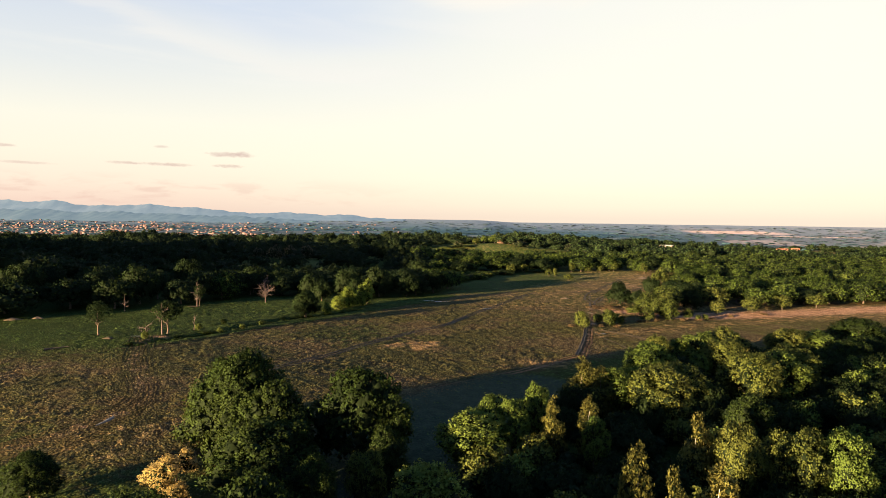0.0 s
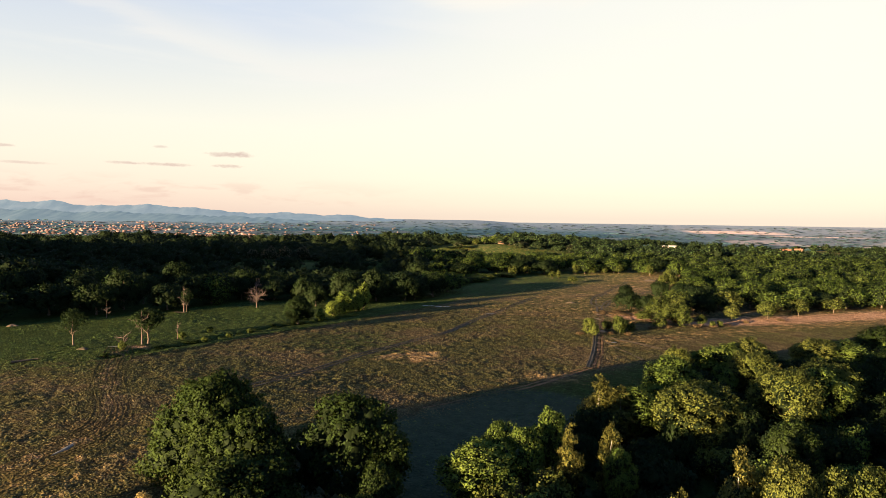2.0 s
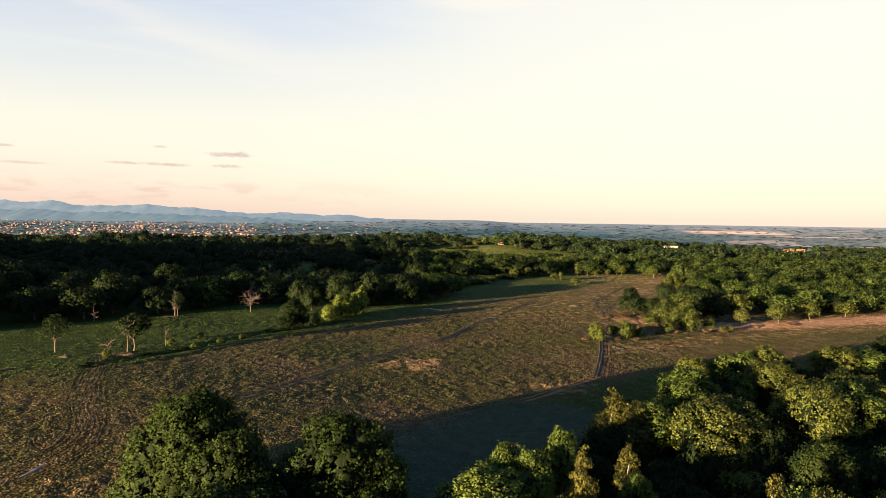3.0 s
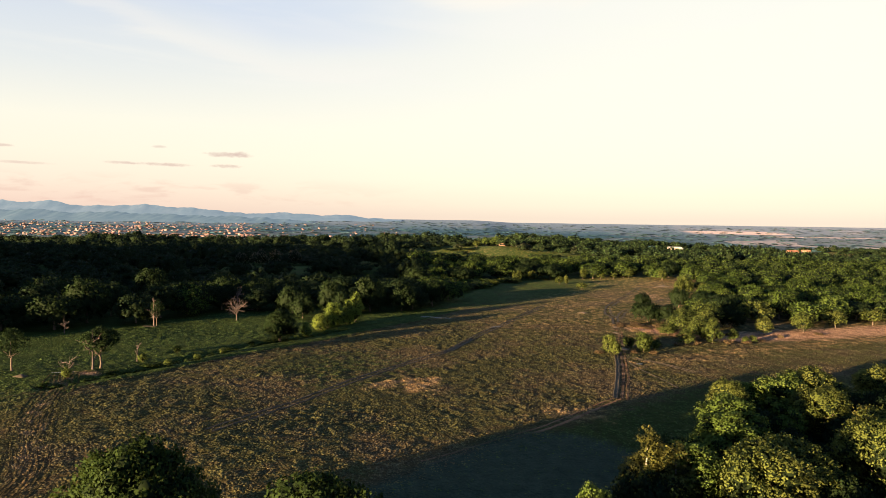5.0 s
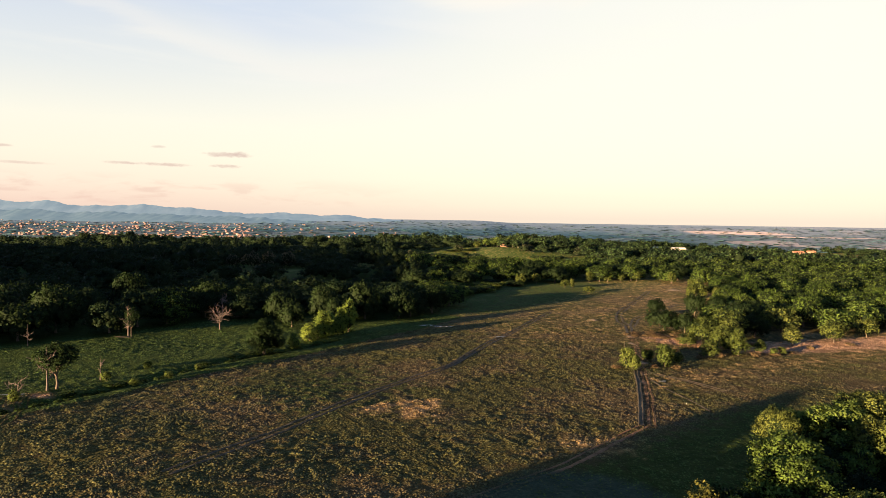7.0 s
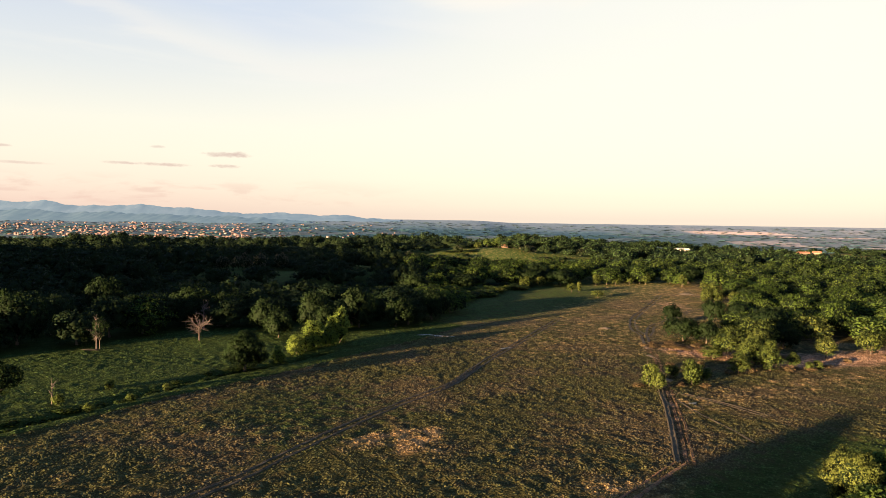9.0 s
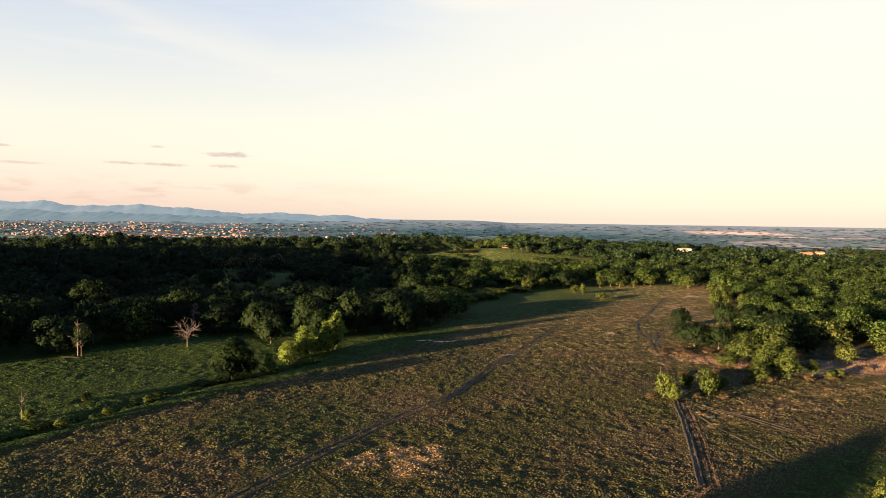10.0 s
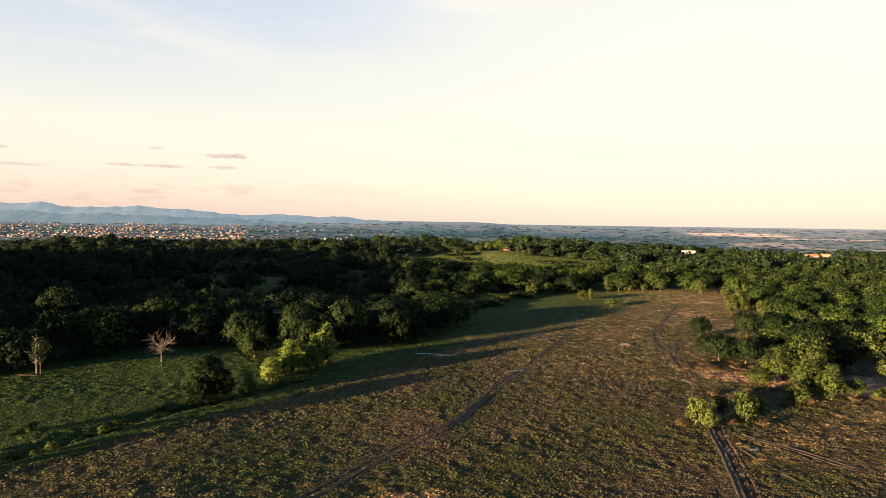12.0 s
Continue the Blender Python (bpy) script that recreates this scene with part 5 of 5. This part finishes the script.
# ---- puddles, gravel, dirt ----
def flat_patch(name, label, category, x, y, w, d, turn, mat, seed, high=0.02):
    r = np.random.RandomState(seed)
    n = 26
    a = np.arange(n) * 6.2832 / n
    f = 1 + 0.22 * np.sin(3 * a + r.uniform(0, 6)) + r.uniform(-0.12, 0.12, n)
    c, s = math.cos(radians(turn)), math.sin(radians(turn))
    px, py = np.cos(a) * f * w / 2, np.sin(a) * f * d / 2
    X, Y = x + px * c - py * s, y + px * s + py * c
    top = np.stack([X, Y, land(X, Y) + 0.05], -1)
    skirt = np.stack([x + (X - x) * 1.12, y + (Y - y) * 1.12, land(X, Y) - 0.05], -1)
    mid = np.array([[x, y, float(land(x, y)) + 0.05 + high]])
    V = np.concatenate([top, skirt, mid])
    i = np.arange(n)
    j = (i + 1) % n
    tagged(new(name, raw_mesh(name, V, np.stack([i, n + i, n + j, j], -1), np.stack([i, j, i * 0 + 2 * n], -1), mat, high > 0.1)), label, category)


# pale gravel colour stands in for the bright reflection on this puddle
flat_patch("puddle", "long shallow rain puddle in the grass", "puddle", -2.4, 320.3, 11.5, 1.1, 7, LIMESTONE, 1)
flat_patch("puddle", "small bright puddle in a wheel rut", "puddle", 22, 302, 5, 1.2, 30, PUDDLE, 2)
flat_patch("sand_patch", "pale bare sand washed over the track", "sand", 72, 309, 2.0, 8, 12, SANDY, 3)
flat_patch("sand_patch", "gravelly sandy hollow on the track", "sand", 69, 294, 1.6, 6, 12, SANDY, 4)
flat_patch("puddle", "dark puddle in the muddy ruts", "puddle", -65.5, 131, 1.0, 5, -12, PUDDLE, 5)
flat_patch("puddle", "dark puddle beside the dead tree", "puddle", -97, 211, 5, 1.2, 10, PUDDLE, 6)
flat_patch("puddle", "small puddle beside the sandy track", "puddle", 61, 240, 2.0, 1.2, 30, PUDDLE, 7)
flat_patch("dirt_mound", "low mound of pale bare soil", "mound", 67, 345, 4.5, 3.5, 0, SANDY, 8, 0.7)
flat_patch("dirt_mound", "low mound of reddish bare soil", "mound", 62, 262, 4, 3, 0, SANDY, 9, 0.5)
flat_patch("dirt_mound", "low mound of earth in the meadow", "mound", -105, 206, 3, 2, 0, RUT, 10, 0.6)
flat_patch("dirt_mound", "heap of bare soil at the field end", "mound", 148, 470, 9, 5, 0, SANDY, 11, 1.2)


def fallen_log(x, y, x2, y2, girth, label, mat, seed):
    r = np.random.RandomState(seed)
    u = np.linspace(0, 1, 7)
    px, py = x + (x2 - x) * u + r.normal(size=7) * 0.12, y + (y2 - y) * u + r.normal(size=7) * 0.12
    path = np.stack([px, py, land(px, py) + girth * 0.75], -1)
    tagged(new("fallen_log", raw_mesh("fallen_log", *tube(path, girth * np.linspace(1.0, 0.45, 7), 8), None, mat, True)), label, "log")


fallen_log(-114.4, 188.4, -109.9, 192.5, 0.35, "long dark fallen log in the meadow grass", BARK, 1)
fallen_log(-86, 330, -81, 333.5, 0.28, "reddish broken trunk lying at the wood edge", DEAD_WOOD, 2)
flat_patch("dirt_mound", "low reddish mound of earth below a dead tree", "mound", -109, 283.2, 5, 2, 5, RUT, 12, 0.35)
flat_patch("brush_pile", "low heap of pinkish cut brushwood", "heap", -161, 243, 6, 3, 15, SANDY, 21, 1.0)
flat_patch("brush_pile", "small heap of pinkish cut brushwood", "heap", -154, 247, 3.5, 2.2, 15, SANDY, 22, 0.8)

# ---- houses ----
def box(bm, lo, hi):
    ret = bmesh.ops.create_cube(bm, size=1.0)
    for v in ret["verts"]:
        v.co = Vector([lo[i] + (v.co[i] + 0.5) * (hi[i] - lo[i]) for i in range(3)])


def house(name, label, x, y, turn, wide, deep, high, pitch, wall, roof, windows=4, storeys=1):
    root = tagged(new(name), label, "house", "houses beyond the wood")
    root.matrix_basis = pose(x, y, float(land(x, y)) - 0.2, 0, 0, turn)
    bm = bmesh.new()
    box(bm, (-wide / 2, -deep / 2, 0), (wide / 2, deep / 2, high))
    for sx in (-1, 1):
        f = [bm.verts.new((sx * wide / 2, -deep / 2, high)), bm.verts.new((sx * wide / 2, deep / 2, high)), bm.verts.new((sx * wide / 2, 0, high + pitch))]
        bm.faces.new(f)
    part("wall", from_bmesh("wall", bm, wall), root)
    for sy in (-1, 1):
        bm = bmesh.new()
        o = 0.5
        a = [(-wide / 2 - o, sy * (deep / 2 + o), high - o * pitch / (deep / 2)), (wide / 2 + o, sy * (deep / 2 + o), high - o * pitch / (deep / 2)), (wide / 2 + o, 0, high + pitch), (-wide / 2 - o, 0, high + pitch)]
        low = [bm.verts.new(v) for v in a]
        up = [bm.verts.new((v[0], v[1], v[2] + 0.25)) for v in a]
        bm.faces.new(low)
        bm.faces.new(up)
        for i in range(4):
            bm.faces.new((low[i], low[(i + 1) % 4], up[(i + 1) % 4], up[i]))
        bmesh.ops.recalc_face_normals(bm, faces=bm.faces)
        part("roof", from_bmesh("roof", bm, roof), root)
    for s in range(storeys):
        for i in range(windows):
            bm = bmesh.new()
            cx, cz = -wide / 2 + wide * (i + 0.5) / windows, 1.0 + s * 2.8
            box(bm, (cx - 0.55, -deep / 2 - 0.06, cz), (cx + 0.55, -deep / 2 + 0.05, cz + 1.4))
            part("window", from_bmesh("window", bm, GLASS_DARK), root)
    if storeys > 1:
        bm = bmesh.new()
        box(bm, (wide * 0.2, -0.5, high), (wide * 0.2 + 1.0, 0.5, high + pitch + 1.2))
        part("chimney", from_bmesh("chimney", bm, wall), root)


house("barn", "long low white barn with a pale roof among trees", 416, 1180, -6, 24, 9, 4.2, 1.2, WALL_WHITE, ROOF_METAL, 8)
house("farmhouse", "small ochre farmhouse with a tiled roof", 78, 868, 10, 7, 6, 3.6, 1.7, WALL_WARM, ROOF_TILE, 4, 2)
for x, y, w, h in ((66, 864, 9, 8), (90, 866, 10, 9), (99, 873, 9, 8), (57, 872, 11, 10), (72, 882, 12, 12), (88, 884, 12, 12), (44, 846, 10, 9)):
    put_tree(rng.choice(["mid_olive", "mid_green"]), x, y, w, h, "trees round the farmhouse", "sunlit yellow-green tree beside a farmhouse")
house("farmstead", "long ochre farmstead with a terracotta roof", 668, 1250, 4, 20, 9, 4.5, 2.0, WALL_WARM, ROOF_TILE, 8, 2)
house("farmstead", "ochre farm wing with a terracotta roof", 700, 1262, -20, 14, 8, 4.5, 2, WALL_WARM, ROOF_TILE, 5, 2)
house("villa", "large ochre villa with a terracotta roof", 862, 1230, 8, 16, 9, 5, 2.5, WALL_WARM, ROOF_TILE, 6, 2)
house("villa", "ochre villa with a terracotta roof above trees", 900, 1260, -15, 16, 9, 5.5, 2.5, WALL_WARM, ROOF_TILE, 5, 2)
house("villa", "pale pink villa half hidden in trees", 318, 1290, 5, 16, 9, 5.5, 2.5, WALL_WARM, ROOF_TILE, 6, 2)
house("warehouse", "low white warehouse on the plain", 160, 1500, 3, 40, 16, 7, 2, WALL_WHITE, ROOF_METAL, 8)
house("warehouse", "long white warehouse on the distant plain", 640, 1750, -4, 60, 20, 8, 2, WALL_WHITE, ROOF_METAL, 8)


# ---- the town on the plain ----
def make_town():
    r = np.random.RandomState(4)
    for name, mat, roofs in (("town_buildings", TOWN_WALL, False), ("town_roofs", TOWN_ROOF, True)):
        r = np.random.RandomState(4)
        VV, QQ, off = [], [], 0
        for i in range(1500):
            y = r.uniform(2450, 4300)
            dense = r.uniform() < 0.72
            x = (r.uniform(-0.78, -0.30) if dense else r.uniform(-0.8, -0.05)) * y
            w, d, h, a = r.uniform(5, 16), r.uniform(4, 9), r.choice([1.8, 2.4, 3.2, 4.5, 7.5], p=[0.3, 0.3, 0.22, 0.13, 0.05]), r.uniform(-0.6, 0.6)
            if r.uniform() < 0.85 * smooth(ripple(np.array(x), np.array(y), 420, 8), -0.15, 0.25):
                continue
            z = float(land(x, y)) - 0.5
            c, s = math.cos(a), math.sin(a)
            e = 0.8 if roofs else 0.0
            base = [(-w / 2 - e, -d / 2 - e), (w / 2 + e, -d / 2 - e), (w / 2 + e, d / 2 + e), (-w / 2 - e, d / 2 + e)]
            lo, hi = (h, h + 0.3) if roofs else (0, h)
            P = [(x + u * c - v * s, y + u * s + v * c, z + q) for q in (lo, hi) for u, v in base]
            if roofs:
                P += [(x + u * c, y + u * s, z + h + d * 0.22) for u in (-w / 2, w / 2)]
                F = [(0, 1, 5, 4), (1, 2, 6, 5), (2, 3, 7, 6), (3, 0, 4, 7), (4, 5, 9, 8), (6, 7, 8, 9)]
            else:
                F = [(0, 1, 5, 4), (1, 2, 6, 5), (2, 3, 7, 6), (3, 0, 4, 7), (4, 5, 6, 7)]
            VV.append(np.array(P))
            QQ.append(np.array(F) + off)
            off += len(P)
        tagged(new(name, raw_mesh(name, np.concatenate(VV), np.concatenate(QQ), None, mat)), "cream town houses spread over the far plain" if not roofs else "terracotta roofs of the far town", "town", kind="stuff")


make_town()


# ---- hills on the skyline ----
def ridge(name, label, y0, peaks, x0, x1, mat, seed, depth=260):
    xs = np.linspace(x0, x1, 420)
    V = []
    rows = 7
    for j in range(rows):
        u = j / (rows - 1)
        h = np.zeros_like(xs)
        for px, pz, s in peaks:
            h = (h ** 5 + (pz * np.exp(-np.abs((xs - px) / s) ** 1.3)) ** 5) ** 0.2
        h = h * (1 - u) ** 0.8 + (ripple(xs, np.full_like(xs, j * 60.0), 230, seed) * 6.0 + ripple(xs, np.full_like(xs, j * 40.0), 80, seed + 1) * 3.0 + ripple(xs, np.full_like(xs, j * 25.0), 34, seed + 3) * 1.2) * (h > 12) * (1 - u)
        y = y0 - depth * u + 20 * ripple(xs, 0 * xs + j * 30, 300, seed + 2) * (u > 0)
        V.append(np.stack([xs, y, land(xs, y) - 4 + h], -1))
    n = len(xs)
    V = np.concatenate(V)
    i = (np.arange(rows - 1)[:, None] * n + np.arange(n - 1)[None]).ravel()
    tagged(new(name, raw_mesh(name, V, np.stack([i, i + n, i + n + 1, i + 1], -1), None, mat, True)), label, "hills", kind="structure")


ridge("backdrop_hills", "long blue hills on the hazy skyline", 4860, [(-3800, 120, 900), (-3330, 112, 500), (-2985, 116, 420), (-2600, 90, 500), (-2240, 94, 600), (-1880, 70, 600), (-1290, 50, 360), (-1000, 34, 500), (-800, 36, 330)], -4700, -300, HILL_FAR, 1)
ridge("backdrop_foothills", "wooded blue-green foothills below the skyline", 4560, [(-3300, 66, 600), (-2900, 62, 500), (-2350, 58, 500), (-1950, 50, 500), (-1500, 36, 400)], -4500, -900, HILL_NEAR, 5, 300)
